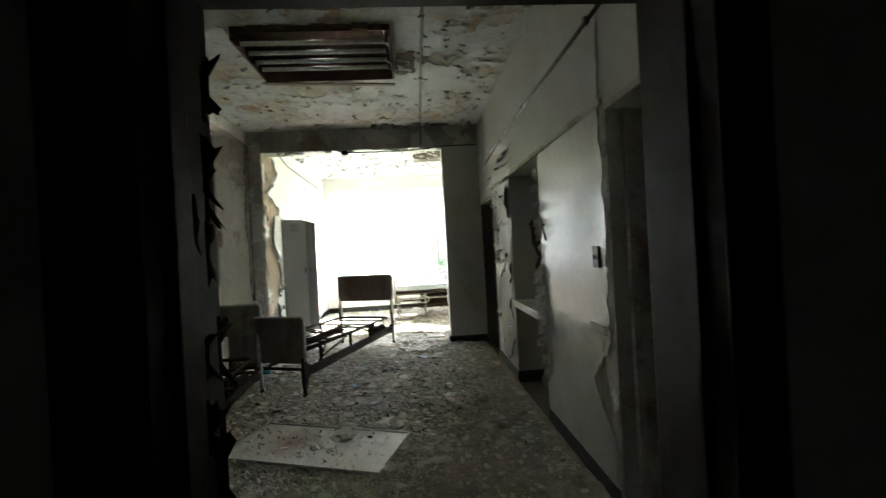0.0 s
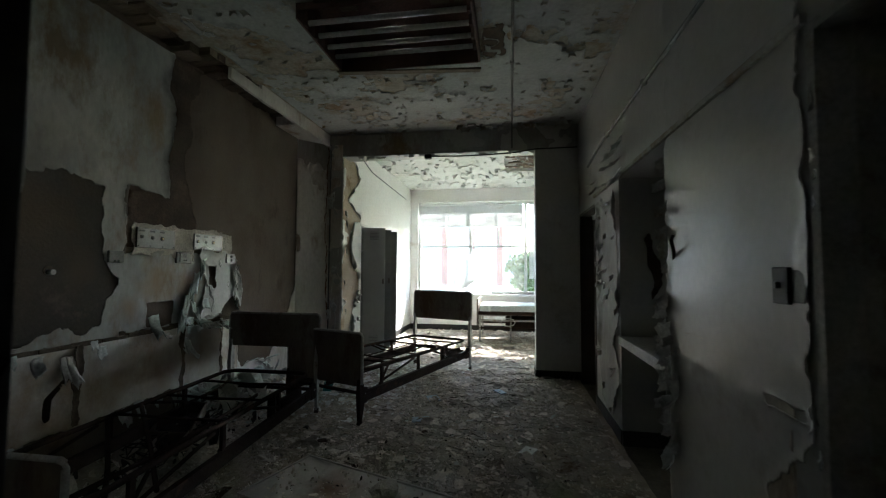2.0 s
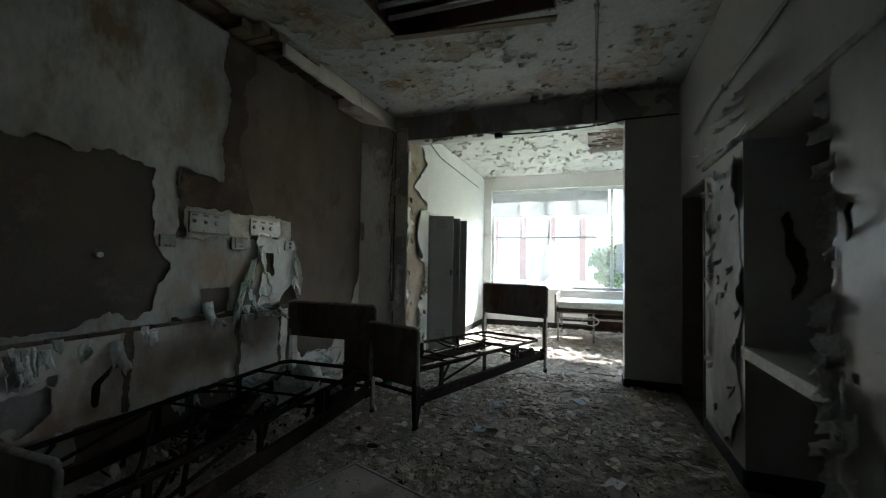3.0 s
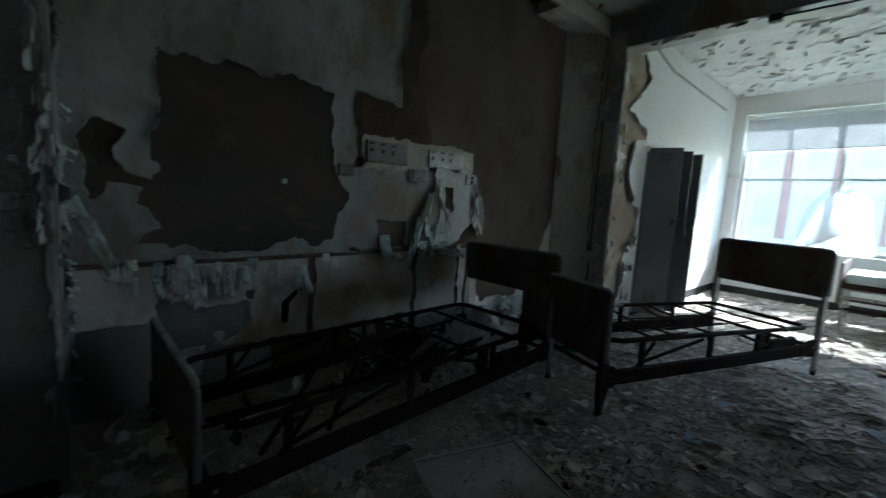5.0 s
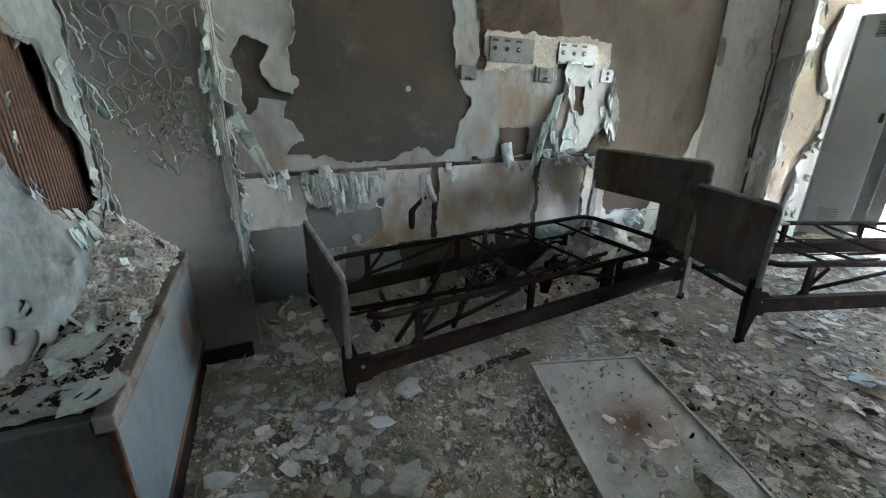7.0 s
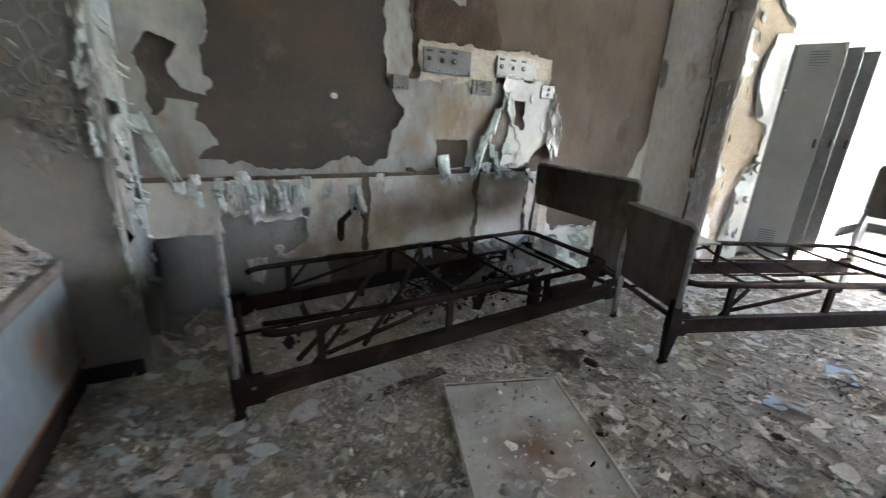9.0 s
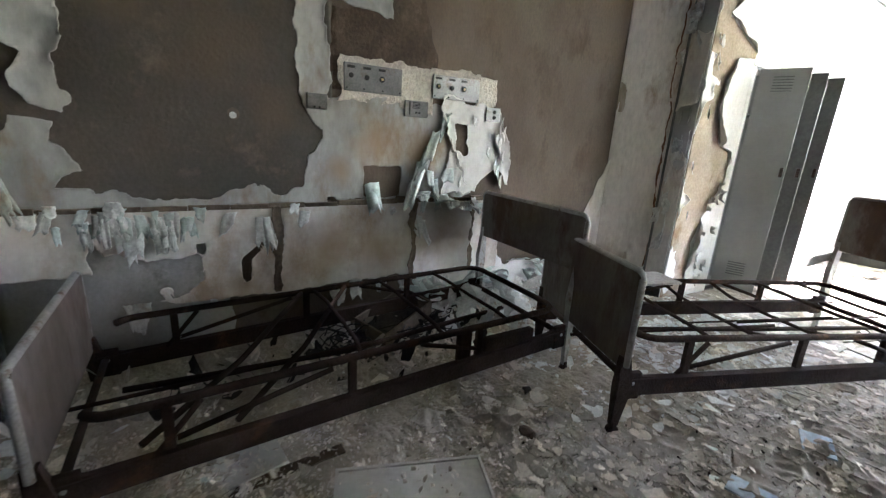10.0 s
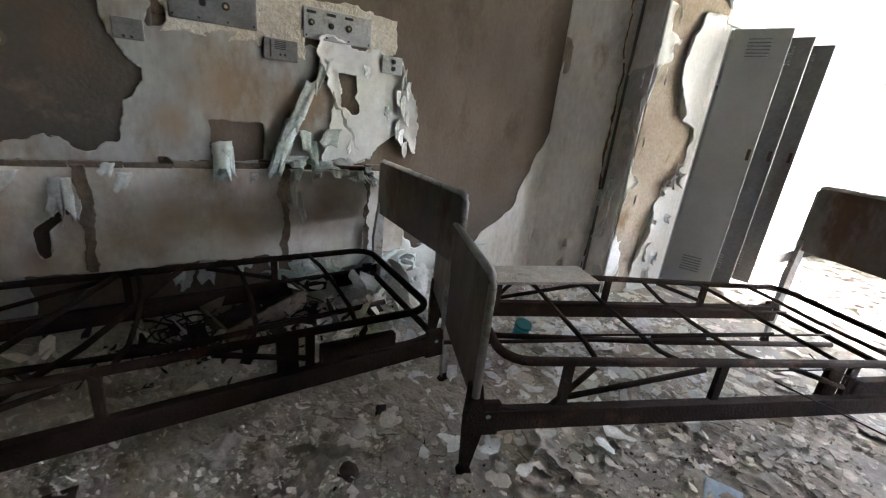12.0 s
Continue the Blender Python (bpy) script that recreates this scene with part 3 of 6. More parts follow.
bm = boxed(EX - 0.022, EX, 2.50, 5.50, 2.075, 2.105, bevel=0.004)
tagged(part("trim", bm, SOFT), "thin grey painted wall moulding", "trim", kind="structure")
bm = bmesh.new()
for k in range(14):
    y0 = 2.24 + 0.19 * k
    z0 = 0.845 + 0.02 * max(0.0, (y0 - 3.4) / 1.3)
    box(bm, WX, WX + 0.030 + random.uniform(-0.006, 0.006), y0, y0 + 0.188, z0, z0 + random.uniform(0.02, 0.032), bevel=0.004)
tagged(part("trim", bm, LATH), "brown stained chair rail with torn paint", "trim", kind="structure")


def door_frame(number, lims, m, label):
    """Lining boards round an opening: a list of boxes."""
    bm = bmesh.new()
    for q in lims:
        box(bm, *q, bevel=0.004)
    tagged(part("door_frame_%d" % number, bm, m), label, "door frame", kind="structure")


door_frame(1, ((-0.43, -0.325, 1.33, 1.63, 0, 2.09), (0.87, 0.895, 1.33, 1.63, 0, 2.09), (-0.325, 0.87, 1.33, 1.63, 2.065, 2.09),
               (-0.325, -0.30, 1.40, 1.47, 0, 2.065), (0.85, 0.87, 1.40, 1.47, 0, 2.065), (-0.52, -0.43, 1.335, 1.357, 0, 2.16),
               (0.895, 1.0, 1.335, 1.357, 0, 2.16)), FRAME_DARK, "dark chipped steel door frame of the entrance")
door_frame(2, ((EX - 0.01, E2, 2.465, 2.50, 0, 2.07), (EX - 0.01, E2, 1.70, 1.735, 0, 2.07), (EX - 0.01, E2, 1.735, 2.465, 2.035, 2.07),
               (EX + 0.07, EX + 0.11, 2.44, 2.465, 0, 2.035)), SOFT, "stained door frame with hanging paint")
door_frame(3, ((EX - 0.01, E2, 5.50, 5.53, 0, 2.02), (EX - 0.01, E2, 6.33, 6.36, 0, 2.02), (EX - 0.01, E2, 5.53, 6.33, 1.99, 2.02)), WOOD_DARK,
           "rotten brown door frame")
# open closet door in the east doorway, standing inwards
d = thing("door", pose(E2 + 0.02, 2.50, 0.005, 0, 0, 105), "dark brown wooden door standing open into a dark closet", "door")
part("leaf", boxed(0.0, 0.04, -0.63, 0.0, 0.0, 2.02, bevel=0.004), WOOD_DARK, d)
part("door_knob", rodded([(-0.045, -0.57, 1.0), (0.085, -0.57, 1.0)], 0.022, 12), BRASS, d)

bm = boxed(EX + 0.0, E2 + 0.35, 3.62, 4.60, 0.80, 0.835, bevel=0.006)
box(bm, EX - 0.02, EX + 0.015, 3.62, 4.60, 0.775, 0.84, bevel=0.006)
tagged(part("wall_shelf", bm, FRAME), "white painted shelf across the alcove", "shelf")

bm = bmesh.new()
for k in range(9):
    y0 = 4.40 + 0.228 * k
    box(bm, -2.135, -2.10, y0, y0 + (0.228 if k < 8 else NY - y0), 3.03 - 0.006 * (k % 3), CEILING - (0.05 if k < 2 else 0.002), bevel=0.004)
box(bm, WX, -2.135, 5.6, NY, 3.04, CEILING, bevel=0.004)
# ragged dark brown boxes give the gap under the soffit its shade by colour
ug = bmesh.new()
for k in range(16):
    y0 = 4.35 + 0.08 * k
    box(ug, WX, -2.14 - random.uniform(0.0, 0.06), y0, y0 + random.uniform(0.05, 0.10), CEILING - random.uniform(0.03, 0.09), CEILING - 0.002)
structure("soffit_gap", ug, GAP, "ragged dark strip coloured as the shaded gap under the soffit")
sp = bmesh.new()
low = [sp.verts.new((x, y, 0.0)) for x, y in ((WX, 6.12), (-2.10, NY), (WX, NY))]
up = [sp.verts.new((x, y, 3.05)) for x, y in ((WX, 6.12), (-2.10, NY), (WX, NY))]
sp.faces.new(low[::-1]), sp.faces.new(up)
for i in range(3):
    sp.faces.new((low[i], low[(i + 1) % 3], up[(i + 1) % 3], up[i]))
structure("corner_splay", sp, BEIGE, "splayed plaster corner with peeling paint")
structure("soffit", bm, BEIGE_PALE, "pale boxed soffit broken off at one end")
bm = bmesh.new()
for k in range(26):
    y = 1.75 + 0.1 * k
    a = random.uniform(0.12, 0.30)
    box(bm, WX, WX + a, y, y + random.uniform(0.07, 0.16), CEILING - random.uniform(0.02, 0.09), CEILING - 0.003)
structure("soffit_remains", bm, LATH, "splintered dark lath where the soffit fell")


def conduit(points, r, label, clips=()):
    c = thing("conduit", Matrix.Identity(4), label, "pipe")
    part("pipe", rodded(points, r, 10), STEEL_DULL, c)
    for p in clips:
        part("clip", boxed(*(v for k in range(3) for v in (p[k] - 0.018, p[k] + 0.018)), bevel=0.004), STEEL_DULL, c)
    return c


conduit([(0.34, 1.68, 3.166), (0.345, 3.0, 3.164), (0.35, 4.6, 3.166), (0.36, 6.40, 3.165), (0.36, 6.435, 3.14), (0.36, 6.438, 2.90)], 0.012,
        "thin painted conduit fixed along the ceiling", ((0.345, 3.3, 3.166), (0.35, 4.75, 3.166), (0.357, 6.0, 3.166)))
conduit([(EX - 0.016, 1.68, 2.555), (EX - 0.016, 3.4, 2.545), (EX - 0.018, 5.2, 2.52), (EX - 0.05, 5.6, 2.42)], 0.012, "thin grey conduit along the wall",
        ((EX - 0.016, 2.6, 2.55), (EX - 0.016, 3.9, 2.54), (EX - 0.016, 4.9, 2.525)))
conduit([(-2.085, NY - 0.012, 0.0), (-2.085, NY - 0.012, 1.5), (-2.08, NY - 0.012, 3.04)], 0.010, "thin rusty upright pipe in the corner")
cb = thing("cable", Matrix.Identity(4), "black cable sagging under the beam from a junction box", "cable")
part("wire", rodded([(-0.70, NY + 0.03, 2.845), (-0.3, NY + 0.03, 2.835), (0.1, NY + 0.04, 2.842), (0.4, NY + 0.03, 2.855), (0.66, NY - 0.02, 2.875), (1.16, NY - 0.015, 2.88)], 0.009), CABLE, cb)
part("junction_box", boxed(-0.78, -0.69, NY + 0.0, NY + 0.06, 2.81, 2.868, bevel=0.006), CABLE, cb)
conduit([(FX + 0.02, 6.75, 3.12), (FX + 0.02, 7.6, 2.93), (FX + 0.02, 8.6, 2.90), (FX + 0.03, 9.8, 2.86)], 0.008, "thin loose wire hanging on the white wall")

# ---- paint that still clings to the walls ----


def west(u, v, off):
    return (WX + off, u, v)


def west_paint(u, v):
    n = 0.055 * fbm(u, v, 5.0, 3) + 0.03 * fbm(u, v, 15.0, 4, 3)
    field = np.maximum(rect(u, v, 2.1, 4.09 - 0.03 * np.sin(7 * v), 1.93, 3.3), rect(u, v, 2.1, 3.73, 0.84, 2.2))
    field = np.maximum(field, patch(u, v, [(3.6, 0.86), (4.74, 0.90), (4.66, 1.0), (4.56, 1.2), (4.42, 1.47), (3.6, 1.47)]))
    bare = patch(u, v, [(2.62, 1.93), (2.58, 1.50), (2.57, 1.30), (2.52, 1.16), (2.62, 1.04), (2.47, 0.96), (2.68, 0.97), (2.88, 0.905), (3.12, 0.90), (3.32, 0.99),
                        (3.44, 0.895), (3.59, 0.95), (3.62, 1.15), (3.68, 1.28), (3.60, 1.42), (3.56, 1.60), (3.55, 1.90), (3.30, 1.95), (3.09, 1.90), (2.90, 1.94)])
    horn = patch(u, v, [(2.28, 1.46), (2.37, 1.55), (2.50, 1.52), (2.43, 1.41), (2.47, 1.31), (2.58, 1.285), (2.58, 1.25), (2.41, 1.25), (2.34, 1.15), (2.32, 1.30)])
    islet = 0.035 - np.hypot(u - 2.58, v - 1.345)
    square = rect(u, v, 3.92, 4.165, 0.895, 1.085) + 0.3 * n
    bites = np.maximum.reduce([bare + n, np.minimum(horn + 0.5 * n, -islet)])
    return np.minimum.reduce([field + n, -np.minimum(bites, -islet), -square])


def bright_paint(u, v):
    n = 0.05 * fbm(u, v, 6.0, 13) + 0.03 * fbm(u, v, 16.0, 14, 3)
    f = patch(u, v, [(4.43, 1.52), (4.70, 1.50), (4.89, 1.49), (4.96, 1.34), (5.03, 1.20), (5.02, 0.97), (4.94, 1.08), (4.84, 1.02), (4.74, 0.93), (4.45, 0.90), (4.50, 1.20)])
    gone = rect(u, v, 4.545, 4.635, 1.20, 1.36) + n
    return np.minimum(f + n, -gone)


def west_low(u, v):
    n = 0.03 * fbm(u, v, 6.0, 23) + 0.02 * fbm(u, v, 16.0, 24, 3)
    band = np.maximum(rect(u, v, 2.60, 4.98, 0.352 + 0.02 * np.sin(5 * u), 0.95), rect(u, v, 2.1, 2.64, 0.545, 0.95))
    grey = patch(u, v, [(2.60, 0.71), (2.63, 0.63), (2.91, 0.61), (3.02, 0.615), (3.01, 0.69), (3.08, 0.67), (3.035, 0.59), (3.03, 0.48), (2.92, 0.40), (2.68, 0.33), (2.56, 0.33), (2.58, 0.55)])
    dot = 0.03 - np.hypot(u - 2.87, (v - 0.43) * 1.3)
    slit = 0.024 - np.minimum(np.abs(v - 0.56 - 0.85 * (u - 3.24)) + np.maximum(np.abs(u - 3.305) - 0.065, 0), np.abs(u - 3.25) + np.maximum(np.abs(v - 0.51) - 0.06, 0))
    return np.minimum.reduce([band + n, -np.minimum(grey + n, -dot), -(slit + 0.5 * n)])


def corner_paint(u, v):
    edge = np.interp(v, [0.0, 0.42, 0.60, 0.77, 1.02, 1.22, 1.50, 1.8, 3.2], [5.30, 5.62, 5.86, 5.93, 6.04, 6.16, 6.10, 6.15, 6.15])
    return np.minimum(u - edge, 6.5 - u) + 0.03 * fbm(u, v, 8.0, 16)


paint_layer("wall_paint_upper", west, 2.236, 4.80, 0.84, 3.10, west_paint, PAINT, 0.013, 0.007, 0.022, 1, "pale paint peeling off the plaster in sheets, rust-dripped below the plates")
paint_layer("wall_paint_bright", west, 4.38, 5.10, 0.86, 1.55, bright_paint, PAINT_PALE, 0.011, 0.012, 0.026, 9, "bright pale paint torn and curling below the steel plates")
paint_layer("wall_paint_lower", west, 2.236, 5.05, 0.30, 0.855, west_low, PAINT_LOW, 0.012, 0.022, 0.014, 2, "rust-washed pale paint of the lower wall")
paint_layer("wall_paint_corner_curve", west, 5.2, 6.13, 0.02, 3.04, corner_paint, BEIGE_PALE, 0.014, 0.008, 0.012, 17, "stained beige paint ending in a long curve")
paint_layer("damp_patch", west, 2.24, 3.76, 0.88, 2.5, lambda u, v: rect(u, v, 2.2, 3.74, 0.88, 2.48) + 0.02 * fbm(u, v, 6, 5), PLASTER_DARK, 0.04, 0.002, 0.0, 5, "dark damp bare plaster")
paint_layer("damp_band", west, 3.68, 4.80, 1.50, 3.10, lambda u, v: np.maximum(rect(u, v, 3.70, 4.22, 1.5, 1.96), rect(u, v, 4.02, 4.42 + 0.15 * np.sin(2 * v), 1.66, 3.3)) + 0.10 * fbm(u, v, 4, 6),
            GAP, 0.03, 0.002, 0.0, 6, "dark water-stained plaster")
paint_layer("damp_low", west, 2.236, 3.2, 0.0, 0.84, lambda u, v: rect(u, v, 2.2, 3.15, -0.2, 0.9) + 0.04 * fbm(u, v, 5, 7), surface("grey_cement_plaster", (0.36, 0.35, 0.325), (0.44, 0.43, 0.40), 2.0, (0.25, 0.225, 0.19), 2.0, 0.56, 0.9, 0.2, 50, speckle=0.15),
            0.04, 0.003, 0.0, 7, "grey bare cement plaster")
paint_layer("rough_mortar_bed", west, 3.76, 4.95, 1.34, 1.78,
            lambda u, v: np.maximum.reduce([rect(u, v, 4.13, 4.36, 1.42, 1.675), rect(u, v, 4.71, 4.86, 1.50, 1.675), rect(u, v, 3.78, 4.18, 1.455, 1.685),
                                            rect(u, v, 4.35, 4.72, 1.62, 1.69)]) + 0.03 * fbm(u, v, 14, 8),
            ROUGHCAST, 0.010, 0.012, 0.006, 8, "rough pale mortar round the steel plates")
paint_layer("wall_paint_foot", west, 3.9, 5.7, 0.03, 0.50, lambda u, v: rect(u, v, 4.35, 5.5, -0.1, 0.42 - 0.10 * np.abs(u - 4.9)) + 0.18 * fbm(u, v, 4, 27), PAINT_FAR, 0.014, 0.01, 0.11, 28,
            "pale paint sheets rucked along the wall's foot")
for u, w in ((3.41, 0.024), (4.255, 0.022), (4.72, 0.012)):
    paint_layer("wall_batten", west, u - 0.06, u + 0.06, 0.36, 0.86, lambda a, b: w - np.abs(a - u - 0.02 * fbm(a * 0.2, b, 7, int(u * 10))) + 0.02 * fbm(a, b, 18, 30), LATH, 0.008, 0.032, 0.012, int(u * 20),
                "brown stained joint strip with torn paint")


def east(u, v, off):
    return (EX - off, u, v)


paint_layer("wall_paint_east", east, 2.51, 3.615, 0.12, 3.16,
            lambda u, v: np.minimum(rect(u, v, 2.53 + 0.22 * np.clip(1.0 - 4 * np.abs(v - 0.62), 0, 1), 3.60 - 0.10 * np.clip(1.0 - 3 * np.abs(v - 0.75), 0, 1), -0.2, 3.3) + 0.05 * fbm(u, v, 4, 33) + 0.04 * fbm(u, v, 14, 34),
                                    np.abs(v - 0.93 - 0.03 * fbm(u, v * 0, 4, 35)) - 0.016 * np.clip(6 * fbm(u, v * 0, 2.2, 38), 0, 1) + 0.004),
            PAINT_GREY, 0.014, 0.006, 0.009, 31, "grey gloss paint lifting at its edges")
paint_layer("wall_plaster_east_low", east, 2.51, 3.615, 0.12, 1.05, lambda u, v: rect(u, v, 2.55 + 0.14 * np.clip(v - 0.3, 0, 0.5), 3.59, -0.1, 1.04) + 0.05 * fbm(u, v, 5, 36), BEIGE_PALE, 0.02, 0.003, 0.006, 37,
            "bare beige plaster below the gloss paint")
paint_layer("wall_paint_pier", east, 4.61, 5.49, 0.12, 2.07,
            lambda u, v: rect(u, v, 4.60, 5.36, 0.1, 2.05) + 0.13 * fbm(u, v, 4, 43) - 0.05,
            PAINT, 0.02, 0.005, 0.05, 41, "pale paint peeling off the pier in curls")


def alcove_side(u, v, off):
    return (u, 4.60 - off, v)


# the slot has no depth: a dark sheet carries its shade
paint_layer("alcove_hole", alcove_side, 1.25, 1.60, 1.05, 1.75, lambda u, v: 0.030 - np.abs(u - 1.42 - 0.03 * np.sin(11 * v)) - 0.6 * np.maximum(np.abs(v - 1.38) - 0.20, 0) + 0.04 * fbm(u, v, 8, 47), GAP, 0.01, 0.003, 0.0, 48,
            "flat dark sheet coloured as a shaded broken slot in the alcove wall")


def far_west(u, v, off):
    return (FX + off, u, v)


def white_edge(v):
    return np.interp(v, [0.0, 0.3, 0.56, 0.84, 1.04, 1.30, 1.36, 1.63, 1.85, 2.02, 2.06, 2.30, 2.70, 3.2], [6.74, 6.74, 6.74, 6.88, 7.06, 7.02, 6.82, 6.70, 6.72, 6.84, 7.20, 6.58, 7.05, 6.50])


paint_layer("bare_strip", far_west, 6.46, 7.12, 0.0, 2.9, lambda u, v: white_edge(v) + 0.03 - u + 0.04 * fbm(u, v, 6, 53), PEACH, 0.02, 0.002, 0.0, 51, "bare peach plaster beside the opening")
paint_layer("wall_paint_far", far_west, 6.5, 7.115, 0.05, 2.9, lambda u, v: u - white_edge(v) + 0.05 * fbm(u, v, 7, 54),
            PAINT_FAR, 0.012, 0.008, 0.07, 52, "thick white paint curling away from the wall")


paint_layer("wall_paint_reveal", far_west, NY + 0.005, 6.72, 0.02, 2.86, lambda u, v: 0.05 + NY - u + 0.28 * fbm(u, v, 3.4, 57), PAINT_FAR, 0.014, 0.006, 0.03, 58, "white paint left along the opening's edge")


def splay(u, v, off):
    return (WX + 0.30 * u + 0.74 * off, 6.12 + 0.33 * u - 0.67 * off, v)


paint_layer("wall_paint_splay", splay, 0.0, 1.0, 0.02, 3.04, lambda u, v: 0.06 + 0.40 * fbm(u * 0.5, v, 3.0, 67), BEIGE_PALE, 0.03, 0.005, 0.03, 68, "pale stained paint peeling off the splayed corner")


paint_layer("rust_crack", splay, 0.0, 1.0, 0.05, 3.0, lambda u, v: 0.014 - np.abs(u - 0.93 - 0.05 * np.sin(2.2 * v) - 0.10 * fbm(u * 0.1, v, 5, 69)) + 0.018 * fbm(u, v, 16, 66), CRACK, 0.012, 0.011, 0.0, 65,
            "rust-brown crack down the splayed corner")


def jamb_north(u, v, off):
    return (u, NY - off, v)


paint_layer("wall_paint_corner", jamb_north, -2.10, FX - 0.005, 0.12, 3.04, lambda u, v: 0.10 + 0.35 * fbm(u, v, 2.6, 63), BEIGE_PALE, 0.018, 0.005, 0.03, 61, "stained grey-green paint peeling in the corner")
paint_layer("wall_paint_beam", jamb_north, WX + 0.3, EX - 0.02, HEAD + 0.005, CEILING - 0.01, lambda u, v: 0.09 + 0.30 * fbm(u, v, 2.2, 73), PAINT, 0.02, 0.004, 0.012, 71, "stained paint on the beam")


def south(u, v, off):
    return (u, SY + off + 0.08 * min(1.0, max(0.0, (-u - 0.9) / 0.5)), v)


def south_skin(u, v):
    hole = patch(u, v, [(-1.60, 1.37), (-1.68, 1.22), (-1.77, 1.12), (-1.80, 0.96), (-1.74, 0.89), (-1.52, 0.92), (-1.38, 0.97), (-1.24, 1.15), (-1.22, 1.42), (-1.45, 1.40)])
    return np.minimum(rect(u, v, WX, -0.46, 0.3, 3.17) + 0.03, -(hole + 0.07 * fbm(u, v, 7, 83)))


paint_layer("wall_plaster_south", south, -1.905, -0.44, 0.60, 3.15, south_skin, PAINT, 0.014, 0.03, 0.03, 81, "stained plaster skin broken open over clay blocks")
paint_layer("wall_paint_south", south, -1.905, -0.44, 0.60, 3.15, lambda u, v: np.minimum(south_skin(u, v) - 0.02, 0.10 + 0.34 * fbm(u, v, 4.2, 85) + 0.14 * fbm(u, v, 15, 86)), PAINT_MINT, 0.012, 0.037, 0.022, 87,
            "pale mint-white paint flaking off the broken wall")
bm = bmesh.new()
for k in range(26):
    x = -1.89 + 0.0265 * k
    box(bm, x, x + 0.017, 1.56, 1.735, 0.62, 1.55, bevel=0.003)
structure("clay_block_wall", bm, CLAY, "ribbed red clay hollow blocks behind the plaster")


def pier_face(u, v, off):
    return (-1.91 + off, u, v)


paint_layer("wall_paint_corner_pier", pier_face, SY + 0.03, 2.23, 0.5, 3.16,
            lambda u, v: np.maximum(SY + 0.13 - u, u - 2.20) + 0.05 * fbm(u, v, 6, 93), PAINT, 0.015, 0.006, 0.035, 91, "pale green-white paint peeling at the pier's edges")


def pier_north(u, v, off):
    return (u, 2.235 + off, v)


paint_layer("wall_paint_pier_north", pier_north, WX + 0.03, -1.912, 0.10, 3.1, lambda u, v: 0.06 + 0.30 * fbm(u, v, 4.5, 95) + 0.12 * fbm(u, v, 14, 96) - 0.25 * np.clip(0.5 - v, 0, 1), PAINT_MINT, 0.012, 0.006, 0.03, 97,
            "pale mint paint torn in patches off the pier")


def crackle(u, v):
    """Cells of crazed paint, each lifting along its edges."""
    rng = np.random.default_rng(301)
    pu, pv = rng.uniform(1.78, 2.26, 130), rng.uniform(0.95, 2.0, 130)
    d = np.sort((1.35 * (u[..., None] - pu)) ** 2 + (v[..., None] - pv) ** 2, axis=-1)
    cell = np.sqrt(d[..., 1]) - np.sqrt(d[..., 0]) - 0.013
    area = 0.19 - np.hypot((u - 2.07) * 0.9, (v - 1.42) * 0.42) + 0.08 * fbm(u, v, 6, 302)
    ridge = 0.002 - cell + 0.012 * fbm(u, v, 9, 304)
    return np.minimum(np.where(v + 0.1 * fbm(u, v, 8, 305) > 1.22, ridge, cell), area)


paint_layer("crazed_paint_pier", pier_face, 1.80, 2.215, 0.95, 1.95, crackle, CRAZED, 0.005, 0.005, 0.014, 303, "crazed grey paint lifting in small plates")


def overhead(u, v, off):
    return (u, v, CEILING - off)


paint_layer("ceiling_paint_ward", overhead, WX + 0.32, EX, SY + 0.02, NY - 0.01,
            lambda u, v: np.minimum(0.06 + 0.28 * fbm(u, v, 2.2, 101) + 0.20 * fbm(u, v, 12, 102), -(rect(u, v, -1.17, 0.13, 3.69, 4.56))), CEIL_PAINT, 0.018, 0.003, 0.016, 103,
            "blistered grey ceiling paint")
paint_layer("ceiling_paint_far", overhead, FX, 1.6, NY + 0.26, FY,
            lambda u, v: np.minimum(0.17 + 0.50 * fbm(u, v, 1.7, 111) + 0.22 * fbm(u, v, 9, 112, 5), -(rect(u, v, 0.2, 1.55, 7.55, 8.95) + 0.22 * fbm(u, v, 4, 113))), FRAME, 0.026, 0.004, 0.018, 113,
            "white ceiling paint hanging in flakes")
# torn gaps are flat brown sheets, the shade of a hole in their colour
paint_layer("ceiling_gap", overhead, -0.85, 0.0, 3.05, 3.62, lambda u, v: rect(u, v, -0.75, -0.12, 3.2, 3.52) + 0.08 * fbm(u, v, 5, 117), GAP, 0.02, 0.006, 0.0, 118, "flat dark sheet coloured as a shaded torn gap in the ceiling")
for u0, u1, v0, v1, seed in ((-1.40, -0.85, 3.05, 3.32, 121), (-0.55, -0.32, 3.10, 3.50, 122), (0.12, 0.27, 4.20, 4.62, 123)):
    paint_layer("ceiling_gap", overhead, u0 - 0.15, u1 + 0.15, v0 - 0.15, v1 + 0.15, lambda u, v: rect(u, v, u0, u1, v0, v1) + 0.10 * fbm(u, v, 6, seed), GAP, 0.02, 0.006, 0.0, seed, "flat dark sheet coloured as a shaded torn gap in the ceiling")
bm = bmesh.new()
for k in range(18):
    box(bm, 0.25 + random.uniform(0, 0.35), 1.5 - random.uniform(0, 0.2), 7.62 + 0.07 * k, 7.665 + 0.07 * k, CEILING + 0.03 + random.uniform(0, 0.02), CEILING + 0.05)
structure("ceiling_lath", bm, LATH, "bare brown lath in the ceiling hole")


